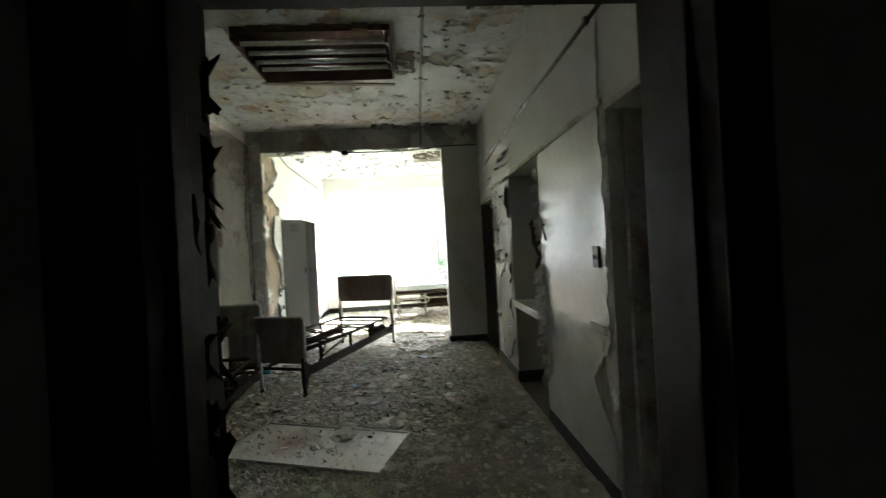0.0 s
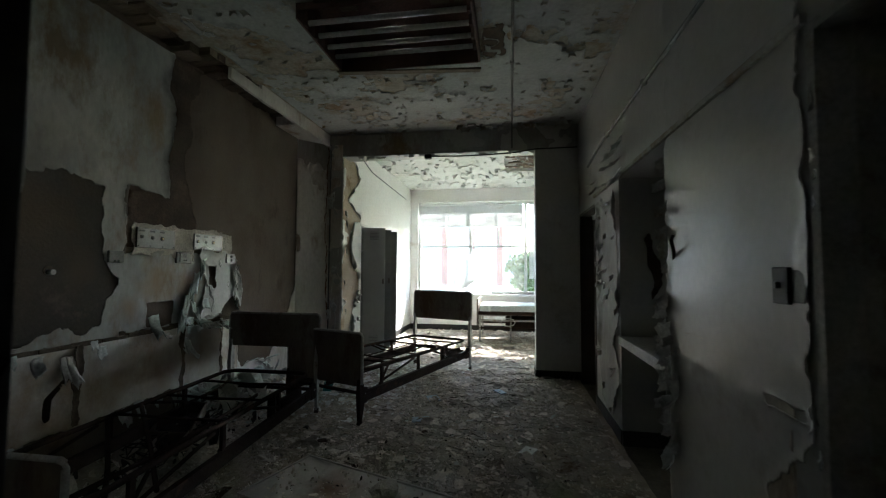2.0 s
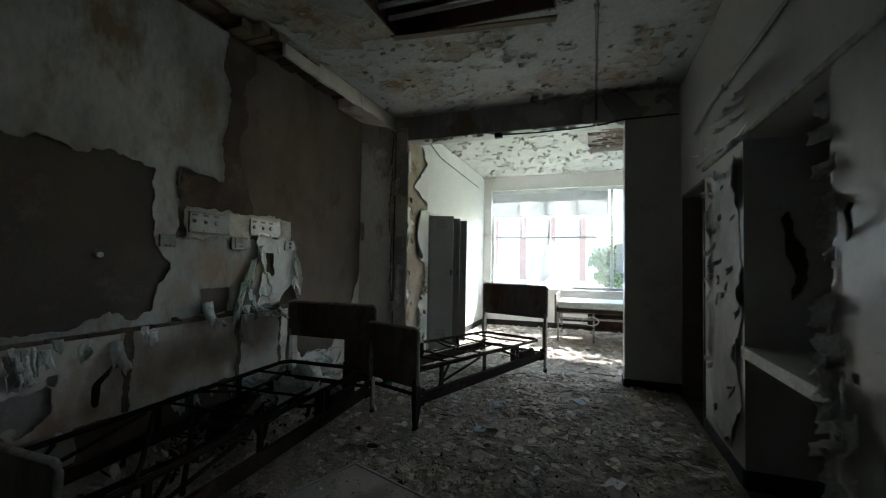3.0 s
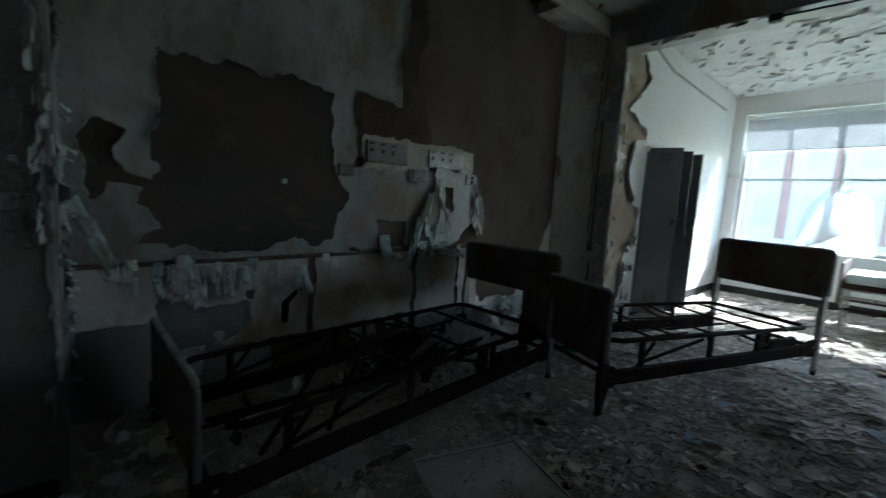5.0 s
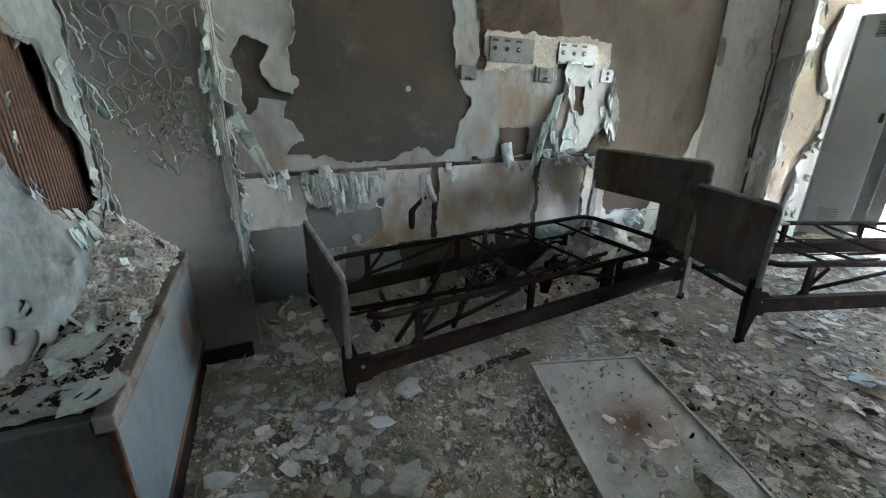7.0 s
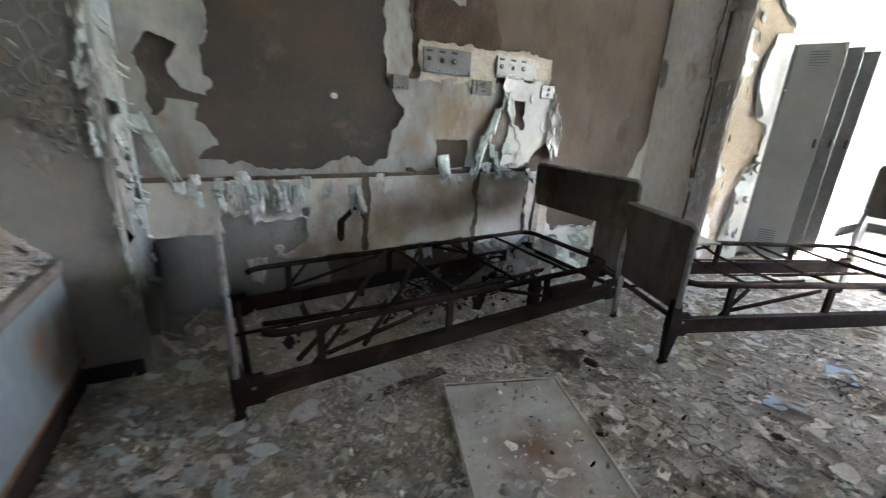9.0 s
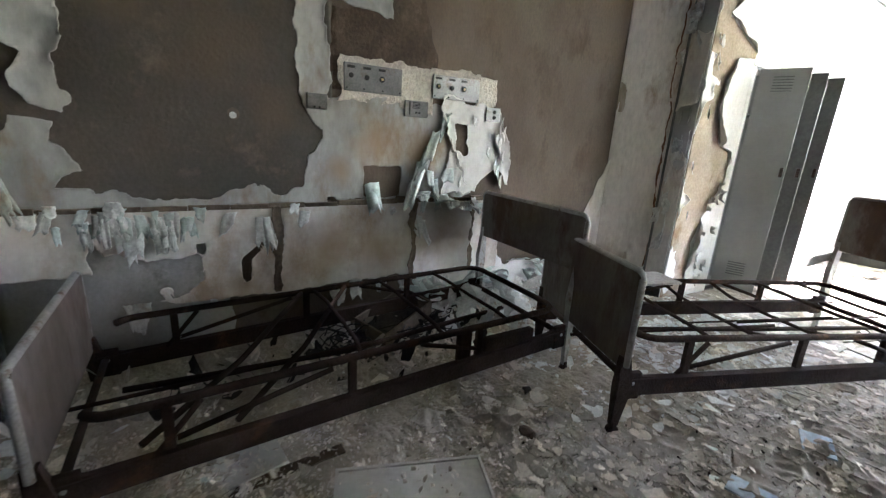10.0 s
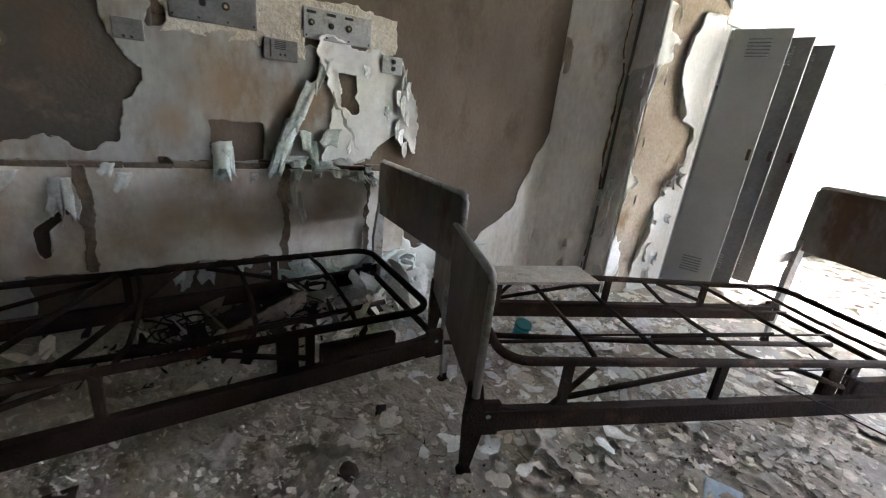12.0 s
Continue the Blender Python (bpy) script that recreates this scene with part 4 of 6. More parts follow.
def curls(name, spots, material, label, seed):
    """Strips of paint that bend away: spots are (place, along, way, out, width, length, bend)."""
    rng = np.random.default_rng(seed)
    verts, faces = [], []
    for place, along, way, out, w, ln, bend in spots:
        p, t, d, o = Vector(place), Vector(along).normalized(), Vector(way).normalized(), Vector(out).normalized()
        base, ns, nw = len(verts), 7, 4
        tw, k = rng.uniform(-0.35, 0.35), rng.uniform(-0.2, 0.6)
        rag = rng.uniform(-0.28, 0.12, nw)
        for i in range(ns):
            s = i / (ns - 1)
            a = max(0.05, s * bend)
            run, rise = ln * math.sin(a) / bend, ln * (1 - math.cos(a)) / bend
            for j in range(nw):
                q = (j / (nw - 1) - 0.5) * w * (1 - k * s * s) * (1 + rng.uniform(-0.15, 0.15))
                verts.append(p + t * (q + tw * s * w) + d * (run + (rng.uniform(-0.04, 0.04) + rag[j] * s) * ln) + o * (0.004 + rise + 0.5 * q * q / w * s * 2 + rng.uniform(0, 0.05) * ln))
        for i in range(ns - 1):
            for j in range(nw - 1):
                v = base + i * nw + j
                faces.append((v, v + 1, v + nw + 1, v + nw))
    me = bpy.data.meshes.new(name)
    me.from_pydata(verts, [], faces)
    me.polygons.foreach_set("use_smooth", [True] * len(me.polygons))
    me.materials.append(material)
    ob = new(name, me)
    so = ob.modifiers.new("thickness", "SOLIDIFY")
    so.thickness = 0.0025
    return tagged(ob, label, "paint flakes", kind="stuff")


R = random.uniform
X, Y, Z = Vector((1, 0, 0)), Vector((0, 1, 0)), Vector((0, 0, 1))
# along the chair rail, hanging down
spots = [((WX + 0.02, R(2.58, 3.0), R(0.80, 0.87)), Y, -Z + R(-.15, .15) * Y, X, R(0.03, 0.07), R(0.08, 0.24), R(0.12, 0.5)) for _ in range(20)]
spots += [((WX + 0.02, R(2.3, 5.0), R(0.82, 0.90)), Y, -Z + R(-.4, .4) * Y, X, R(0.03, 0.08), R(0.05, 0.14), R(0.6, 2.0)) for _ in range(18)]
spots += [((WX + 0.015, R(2.68, 4.6), R(0.34, 0.40)), Y, -Z + R(-.3, .3) * Y, X, R(0.03, 0.08), R(0.04, 0.16), R(0.2, 0.8)) for _ in range(16)]
spots += [((WX + 0.015, 4.97 - 0.03 * (k % 3), 1.00 + 0.055 * k), Z, -Y - Z * R(-.3, .3), X, R(0.08, 0.15), R(0.035, 0.07), R(0.3, 1.0)) for k in range(8)]
spots += [((WX + 0.012, R(4.55, 4.92), R(1.0, 1.42)), Z, -Y - Z * R(0, .6), X, R(0.03, 0.08), R(0.03, 0.06), R(0.2, 0.5)) for _ in range(4)]
spots += [((WX + 0.02, y, R(0.70, 0.86)), Y, -Z, X, R(0.03, 0.05), R(0.10, 0.25), R(0.4, 1.0)) for y in (3.33, 3.36, 3.38, 4.28, 4.30, 4.33)]
curls("paint_strips", spots, FLAKE, "torn strips of pale paint hanging from the chair rail", 3)
# mint-backed sheets below the plates and on the pier's edge
spots = [((WX + 0.025, R(2.45, 3.05), R(0.80, 0.88)), Y, -Z + R(-.3, .3) * Y, X, R(0.03, 0.06), R(0.06, 0.16), R(0.15, 0.6)) for _ in range(14)]
spots += [((WX + 0.012, 4.50 - 0.055 * k + R(-.02, .02), 1.46 - 0.10 * k), Y, -Z - R(0.25, 0.45) * Y, X, R(0.05, 0.09), R(0.22, 0.34), R(0.12, 0.35)) for k in range(5)]
spots += [((WX + 0.012, R(4.34, 4.62), R(0.90, 1.10)), Y, -Z + R(-.5, .2) * Y, X, R(0.04, 0.09), R(0.08, 0.16), R(0.2, 0.6)) for _ in range(5)]
spots += [((WX + 0.012, R(3.93, 4.02), R(0.98, 1.0)), Y, -Z, X, R(0.08, 0.12), R(0.16, 0.22), R(0.5, 0.9)) for _ in range(3)]
spots += [((WX + 0.03 + 0.03 * k, 2.25 + 0.02 * k, 1.22 - 0.04 * k), Y, -Z + 0.35 * Y, X, 0.07, R(0.22, 0.34), R(0.15, 0.4)) for k in range(4)]
spots += [((R(-2.3, -1.93), 2.245, R(0.4, 1.9)), X, -Z * R(0.3, 1) + X * R(-1, 1), Y, R(0.02, 0.07), R(0.02, 0.09), R(0.3, 1.2)) for _ in range(36)]
spots += [((-1.90, R(2.19, 2.24), R(0.35, 2.2)), Z, Y * R(-1, 1) - Z * R(0.2, 1.2), X, R(0.03, 0.09), R(0.02, 0.055), R(0.2, 1.0)) for _ in range(46)]
spots += [((-1.90, R(1.72, 1.82), R(0.75, 2.2)), Z, Y * R(0, 1) - Z * R(0.1, 1), X, R(0.04, 0.10), R(0.02, 0.06), R(0.2, 1.0)) for _ in range(42)]
spots += [((-1.905, R(1.85, 2.2), R(0.85, 1.7)), Z, Y * R(-1, 1) - Z * R(0, 1), X, R(0.02, 0.06), R(0.02, 0.04), R(0.1, 0.4)) for _ in range(6)]
spots += [((WX + 0.02, R(4.3, 4.95), R(0.80, 0.93)), Y, -Z * 0.5 + R(-1, 1) * Y, X, R(0.06, 0.14), R(0.05, 0.10), R(0.3, 1.2)) for _ in range(7)]
spots += [((WX + 0.015, R(4.3, 5.5), R(0.1, 0.38)), Y, Z * R(-1, 0.5) + R(-1, 1) * Y, X, R(0.05, 0.14), R(0.10, 0.25), R(0.6, 2.0)) for _ in range(30)]
spots += [((-1.62 + 0.035 * k, SY + 0.125, R(0.86, 0.92)), X, -Z + R(-.2, .2) * X, Y, R(0.03, 0.05), R(0.06, 0.10), R(0.2, 0.5)) for k in (1, 2, 3, 5, 6)]
for k in range(18):
    a = R(0, 2 * math.pi)
    spots.append(((-1.56 + R(0.22, 0.30) * math.cos(a), SY + 0.115, 1.14 + R(0.20, 0.29) * math.sin(a)), X * math.sin(a) - Z * math.cos(a), X * math.cos(a) + Z * math.sin(a), Y, R(0.02, 0.06), R(0.015, 0.05), R(0.2, 0.8)))
curls("mint_paint_strips", spots, FLAKE_MINT, "mint green paint sheets curling off the wall", 4)
# opening corner, far wall, alcove edges, entrance
spots = [((R(-2.1, -1.93), NY - 0.01, R(0.2, 2.4)), Z, X * R(-1, 1) - Z * R(0, 1), -Y, R(0.06, 0.16), R(0.05, 0.12), R(0.1, 0.4)) for _ in range(22)]
spots += [((FX + 0.008, R(6.5, 6.66), R(0.1, 2.3)), Z, -Y * R(0, .5) - Z * R(0.2, 1), X, R(0.03, 0.08), R(0.03, 0.09), R(0.2, 0.8)) for _ in range(6)]
spots += [((FX + 0.01, R(6.85, 7.05), R(0.1, 1.0)), Z, -Y, X, R(0.04, 0.10), R(0.04, 0.10), R(0.6, 2.0)) for _ in range(16)]
spots += [((EX - 0.008, R(4.60, 5.45), R(0.3, 2.05)), Z, Y * R(-1, 1) - Z * R(0, 1), -X, R(0.02, 0.06), R(0.03, 0.09), R(0.3, 1.6)) for _ in range(26)]
spots += [((EX - 0.008, R(3.54, 3.62), R(0.5, 2.05)), Z, Y * R(0.2, 1) - Z * R(0, .6), -X, R(0.04, 0.12), R(0.03, 0.10), R(0.6, 1.8)) for _ in range(16)]
spots += [((EX - 0.008, R(3.46, 3.62), R(0.40, 1.05)), Z, Y * R(-1, 1) - Z * R(0, .8), -X, R(0.05, 0.13), R(0.04, 0.10), R(0.4, 1.6)) for _ in range(16)]
spots += [((EX - 0.008, R(4.4, 5.6), R(2.10, 2.45)), Y, -Z + R(-1, 1) * Y, -X, R(0.05, 0.16), R(0.06, 0.2), R(0.6, 1.8)) for _ in range(12)]
spots += [((EX - 0.01, R(2.46, 2.54), R(0.4, 2.05)), Z, -Y * R(0, 1) - Z * R(0, .6), -X, R(0.02, 0.08), R(0.02, 0.05), R(0.3, 1.2)) for _ in range(9)]
spots += [((R(-1.8, 0.6), NY + R(0.0, 0.1), HEAD + 0.0), X, -Z * 0.4 + X * R(-1, 1), -Y, R(0.03, 0.10), R(0.03, 0.07), R(0.6, 1.8)) for _ in range(36)]
curls("wall_flakes", spots, FLAKE, "curled pale paint flakes on walls and edges", 5)
spots = [((-0.324, R(1.50, 1.62), R(0.8, 2.0)), Z, Y * R(-.3, .3) - Z * R(0.3, 1), X, R(0.08, 0.2), R(0.015, 0.035), R(0.2, 0.7)) for _ in range(13)]
spots += [((R(-0.28, 0.8), R(1.4, 1.6), 2.064), X, Y * R(-1, 1), -Z, R(0.05, 0.12), R(0.012, 0.03), R(0.2, 0.5)) for _ in range(12)]
curls("frame_flakes", spots, FRAME_DARK, "dark paint blistering off the entrance frame", 6)
spots = [((R(WX + 0.35, EX - 0.05), R(1.8, 6.4), CEILING - 0.004), X, Y * R(-1, 1) + X * R(-1, 1), -Z, R(0.015, 0.055), R(0.015, 0.055), R(0.3, 1.4)) for _ in range(360)]
spots += [((R(-0.3, 1.1), R(6.25, 6.42), CEILING - 0.004), X, Y * R(-1, 1), -Z, R(0.04, 0.12), R(0.05, 0.10), R(0.6, 1.8)) for _ in range(26)]
curls("ceiling_flakes", [q for q in spots if not (-1.15 < q[0][0] < 0.11 and 3.5 < q[0][1] < 4.55)], SOFT, "grey paint flakes hanging from the ceiling", 7)
spots = [((R(FX, 1.5), R(6.8, 10.3), CEILING - 0.004), X, Y * R(-1, 1) + X * R(-1, 1), -Z, R(0.02, 0.08), R(0.02, 0.08), R(0.4, 1.6)) for _ in range(280)]
curls("far_ceiling_flakes", spots, FLAKE, "white paint flakes hanging from the sunny room's ceiling", 8)

# ---- lamp in the ceiling ----
t = thing("ceiling_light", Matrix.Identity(4), "rusted recessed ceiling light with four dead tubes, cover missing", "lamp")
part("housing", boxed(-1.13, 0.09, 3.74, 4.52, CEILING + 0.11, CEILING + 0.13), TROFFER, t, "rusty steel housing")
part("housing_end", boxed(-1.13, -1.115, 3.74, 4.52, CEILING - 0.11, CEILING + 0.109), TROFFER, t)
part("housing_end", boxed(0.075, 0.09, 3.74, 4.52, CEILING - 0.11, CEILING + 0.109), TROFFER, t)
part("housing_side", boxed(-1.114, 0.074, 3.74, 3.755, CEILING - 0.05, CEILING + 0.109), TROFFER, t)
bm = boxed(-1.114, 0.074, 4.505, 4.52, CEILING - 0.115, CEILING + 0.109)
part("housing_end", bm, TROFFER, t, "rusty steel housing")
for y in (3.86, 4.02, 4.18, 4.33):
    tb = part("tube", rodded([(-1.10, y, CEILING - 0.075), (0.05, y, CEILING - 0.075)], 0.019, 12), TUBE, t, "dusty fluorescent tube")
    for x in (-1.105, 0.055):
        part("holder", boxed(x - 0.012, x + 0.012, y - 0.022, y + 0.022, CEILING - 0.10, CEILING + 0.11, bevel=0.003), TROFFER, tb)
bm = boxed(-0.61, 0.61, -0.055, 0.055, -0.006, 0.006, bevel=0.003)
part("loose_strip", bm, LATH, t, "warped brown strip hanging from the housing", at=pose(-0.52, 4.545, CEILING - 0.135, 12, -1.5, 8.5))
for k in range(7):
    x = -1.0 + 0.16 * k
    bm = boxed(x, x + R(0.05, 0.15), 3.71 + R(0, 0.04), 3.79 + R(0, 0.08), CEILING - R(0.01, 0.05), CEILING + 0.02, bevel=0.006)
    part("torn_plaster", bm, LATH, t, "dark broken plaster at the rim")

# ---- wall plates ----


def plate(name, y0, y1, z0, z1, m, label, holes, hole_r=0.014, m2=None):
    p = thing(name, pose(WX, (y0 + y1) / 2, (z0 + z1) / 2), label, "wall plate", "service plates on the wall")
    hy, hz = (y1 - y0) / 2, (z1 - z0) / 2
    part("face", boxed(0.004, 0.026, -hy, hy, -hz, hz, bevel=0.004), m, p)
    for fy, fz, k in holes:
        bm = rodded([(0.020, fy * hy, fz * hz), (0.031, fy * hy, fz * hz)], hole_r * k, 14)
        part("socket", bm, (m2 or DARK), p)
        rodded_ring = rodded([(0.026, fy * hy, fz * hz), (0.036, fy * hy, fz * hz)], hole_r * k * 0.45, 10)
        if hy > 0.1:
            part("label_bar", boxed(0.024, 0.0275, fy * hy - 0.022, fy * hy + 0.022, 0.62 * hz, 0.80 * hz), DARK, p)
        part("pin", rodded_ring, BRASS if (k > 1.05) else DARK, p)
    for fy in (-0.92, -0.35, 0.3, 0.92):
        if hy > 0.1:
            part("screw", rodded([(0.024, fy * hy, -0.8 * hz), (0.029, fy * hy, -0.8 * hz)], 0.005, 8), DARK, p)
    return p


plate("gas_panel", 3.80, 4.15, 1.50, 1.648, STEEL_DULL, "dull steel medical outlet panel with round sockets", ((-0.78, 0.1, 1.0), (-0.25, 0.05, 1.0), (0.27, 0.05, 1.2)))
plate("gas_panel", 4.36, 4.71, 1.51, 1.65, STEEL, "bright steel medical outlet panel with round sockets", ((-0.78, 0.05, 1.1), (-0.22, 0.0, 1.0), (0.30, 0.05, 1.2)))
q = plate("call_plate", 4.175, 4.333, 1.388, 1.483, STEEL_DULL, "steel nurse call plate with a slotted grille", ((-0.05, -0.45, 0.4), (0.22, -0.45, 0.4)))
for k in range(5):
    part("slot", boxed(0.024, 0.028, -0.03, 0.022, 0.002 + 0.008 * k, 0.006 + 0.008 * k), DARK, q)
part("bar", boxed(0.024, 0.030, -0.052, -0.045, -0.035, 0.04), DARK, q)
plate("blank_plate", 3.595, 3.705, 1.386, 1.468, STEEL_DULL, "dull grey blank wall plate", ((0.2, -0.75, 0.4), (-0.3, -0.75, 0.4)))
plate("power_outlet", 4.78, 4.90, 1.40, 1.49, STEEL, "small steel power outlet plate on peeling paint", ((0.1, 0.4, 0.9), (0.1, -0.4, 0.9)))
pl = thing("pipe_stub", pose(WX, 3.232, 1.322), "short pipe stub sticking out of the dark plaster", "pipe")
part("stub", rodded([(0, 0, 0), (0.05, 0, 0)], 0.016, 10), FRAME, pl)
part("plaster_ring", rodded([(0, 0.004, 0.008), (0.01, 0.004, 0.008)], 0.03, 9), PLASTER, pl)

sw = thing("light_switch", pose(EX, 2.635, 1.305), "dark open switch box in the grey wall", "switch")
part("box", boxed(-0.02, 0.0, -0.038, 0.038, -0.058, 0.058, bevel=0.004), DARK, sw)
part("cover", boxed(-0.012, -0.004, -0.10, -0.042, -0.05, 0.05, bevel=0.003), STEEL_DULL, sw)
part("toggle", boxed(-0.035, -0.018, -0.006, 0.006, -0.01, 0.012, bevel=0.002), STEEL_DULL, sw)
hk = thing("wall_hook", pose(EX, 3.42, 1.47), "small dark bent hook on the wall", "hook")
part("hook", rodded([(0, 0.10, -0.06), (-0.03, 0.03, -0.01), (-0.05, 0.0, 0.03), (-0.04, 0.0, 0.06)], 0.009), DARK, hk)

# ---- cabinet below the broken wall, with rubble on top ----
c = thing("low_cabinet", pose(-1.90, SY + 0.055, 0, 0, 0, -2.9), "low enamelled steel cabinet with rust streaks, heaped with rubble", "cabinet")
cw, cd = 1.06, 0.285
part("plinth", boxed(0.0, cw - 0.02, 0.02, cd - 0.012, 0, 0.19), RUST, c, "rusted brown plinth")
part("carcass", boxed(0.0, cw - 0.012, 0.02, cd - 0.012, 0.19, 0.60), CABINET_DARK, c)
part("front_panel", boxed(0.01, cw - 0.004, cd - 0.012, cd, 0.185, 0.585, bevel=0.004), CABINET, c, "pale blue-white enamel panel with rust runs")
# end steel is coloured darker than the front, as the side turned from light
part("end_panel", boxed(cw - 0.012, cw, 0.03, cd - 0.014, 0.0, 0.575, bevel=0.003), CABINET_DARK, c, "streaked grey end panel, its shaded side darkened by colour")
part("top_lip", boxed(0.0, cw + 0.01, cd - 0.03, cd + 0.01, 0.588, 0.632, bevel=0.006), LIP, c, "rust-worn lip with a rusty joint")
part("rusty_joint", boxed(0.0, cw + 0.006, cd - 0.006, cd + 0.004, 0.578, 0.590, bevel=0.002), CRACK, c, "rust-brown joint under the lip")
part("corner_strip", boxed(cw - 0.010, cw + 0.004, cd - 0.013, cd + 0.004, 0.0, 0.577, bevel=0.003), CRACK, c, "rusted corner strip")
part("foot_strip", boxed(0.0, cw - 0.011, cd - 0.011, cd + 0.003, 0.165, 0.186, bevel=0.002), CRACK, c, "rusted bottom edge")
part("worktop", boxed(0.0, cw + 0.01, 0.02, cd - 0.031, 0.595, 0.622), RUST, c)
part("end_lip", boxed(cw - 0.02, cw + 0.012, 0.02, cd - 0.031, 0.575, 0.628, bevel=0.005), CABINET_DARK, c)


def scatter(name, n, place, sizes, material, label, seed, tilt=0.35, up=0.5, kind="stuff", lumpy=0.0):
    """Thin broken flakes, each a bent many-sided leaf. place(rng, n) gives their centres."""
    rng = np.random.default_rng(seed)
    c = place(rng, n)
    n = len(c)
    size = sizes[0] * (sizes[1] / sizes[0]) ** (rng.random(n) ** 2.2)
    k = 8
    ang = (np.arange(k)[None, :] + rng.uniform(-0.36, 0.36, (n, k))) * 2 * np.pi / k
    rad = size[:, None] * rng.uniform(0.55, 1.0, (n, k)) * 0.56
    el = rng.uniform(0.5, 1.0, n)
    turn = rng.random(n) * 2 * np.pi
    x, y = np.cos(ang) * rad, np.sin(ang) * rad * el[:, None]
    bend = rng.uniform(-0.2, 1.0, n) * up / np.maximum(size, 0.01)
    z = bend[:, None] * x * x * 2
    x, y = x * np.cos(turn)[:, None] - y * np.sin(turn)[:, None], x * np.sin(turn)[:, None] + y * np.cos(turn)[:, None]
    ta, tb = rng.normal(0, tilt, n), rng.normal(0, tilt, n)
    z = z + x * np.tan(np.clip(ta, -1, 1))[:, None] + y * np.tan(np.clip(tb, -1, 1))[:, None]
    z = z - z.min(1)[:, None] * 0.75
    pts = np.stack([x, y, z], 2) + c[:, None, :]
    mid = np.concatenate([c[:, :2], (c[:, 2] + (z.mean(1) - np.abs(bend) * size ** 2 * 0.1))[:, None]], 1)
    mid[:, 2] += lumpy * size
    verts = np.concatenate([pts, mid[:, None, :]], 1).reshape(-1, 3)
    b = np.arange(n)[:, None] * (k + 1)
    faces = np.stack([np.concatenate([b + i, b + (i + 1) % k, b + k], 1) for i in range(k)], 1).reshape(-1, 3)
    me = bpy.data.meshes.new(name)
    me.vertices.add(len(verts))
    me.vertices.foreach_set("co", verts.ravel())
    me.loops.add(faces.size)
    me.loops.foreach_set("vertex_index", faces.ravel().astype(np.int32))
    me.polygons.add(len(faces))
    me.polygons.foreach_set("loop_start", np.arange(0, faces.size, 3, dtype=np.int32))
    me.update(calc_edges=True)
    me.materials.append(material)
    return tagged(new(name, me), label, "debris", kind=kind)


def on(x0, x1, y0, y1, z0=0.004, z1=0.02, centre=None, spread=None, thin=False):
    def place(rng, n):
        if centre:
            p = np.stack([rng.normal(centre[0], spread[0], n), rng.normal(centre[1], spread[1], n)], 1)
            ok = (p[:, 0] > x0) & (p[:, 0] < x1) & (p[:, 1] > y0) & (p[:, 1] < y1)
            p = p[ok]
        else:
            p = np.stack([rng.uniform(x0, x1, n), rng.uniform(y0, y1, n)], 1)
        # swept patches where the tiles show
        swept = (p[:, 0] > -1.3) & (p[:, 0] < 1.05) & (fbm(p[:, 0], p[:, 1], 1.3, 261, 3) + 0.25 * np.clip(p[:, 0] + 0.6, 0, 1) > rng.uniform(-0.15, 0.9, len(p)))
        p = p[~swept] if thin else p
        return np.concatenate([p, rng.uniform(z0, z1, len(p))[:, None]], 1)
    return place


def heap(name, x0, x1, y0, y1, height, material, label, seed, step=0.02, base=0.0):
    """Loose rubble as an uneven surface; height(u, v) in metres."""
    nu, nv = int((x1 - x0) / step) + 1, int((y1 - y0) / step) + 1
    U, V = np.meshgrid(np.linspace(x0, x1, nu), np.linspace(y0, y1, nv), indexing="ij")
    H = height(U, V) + 0.010 * fbm(U, V, 14, seed, 3) + base
    idx = np.arange(nu * nv).reshape(nu, nv)
    faces = np.stack([idx[:-1, :-1], idx[1:, :-1], idx[1:, 1:], idx[:-1, 1:]], 2).reshape(-1, 4)
    me = bpy.data.meshes.new(name)
    me.from_pydata(np.stack([U, V, H], 2).reshape(-1, 3).tolist(), [], faces.tolist())
    me.materials.append(material)
    return tagged(new(name, me), label, "debris", kind="stuff")


RUBBLE = surface("crumbled_plaster", (0.44, 0.41, 0.36), (0.60, 0.57, 0.52), 9.0, (0.20, 0.15, 0.11), 4.0, 0.58, 0.95, 1.0, 70)
DIRT = surface("floor_dirt", (0.36, 0.315, 0.25), (0.52, 0.47, 0.395), 9.0, (0.20, 0.15, 0.105), 2.6, 0.57, 0.95, 1.0, 70)


def skew(u):
    return 0.055 * (-0.84 - u) / 1.06


heap("cabinet_rubble", -1.90, -0.86, SY + 0.03, SY + 0.30,
     lambda u, v: 0.622 + 0.24 * np.clip((-u - 1.25) / 0.6, 0, 1) * np.clip((SY + 0.33 - v) / 0.25, 0, 1) + 0.03 * fbm(u, v, 8, 200), RUBBLE, "crumbled plaster heaped on the cabinet", 201, 0.008)


def rubble_top(rng, n):
    x, y = -0.87 - 1.02 * rng.random(n) ** 0.75, rng.uniform(SY + 0.03, SY + 0.27, n)
    y = y + skew(x)
    return np.stack([x, y, 0.632 + 0.24 * np.clip((-x - 1.25) / 0.6, 0, 1) * np.clip((SY + 0.33 - y) / 0.25, 0, 1)], 1)


def near_end(rng, n):
    x, y = rng.uniform(-1.30, -0.87, n), rng.uniform(SY + 0.04, SY + 0.26, n)
    return np.stack([x, y + skew(x), rng.uniform(0.634, 0.65, n)], 1)


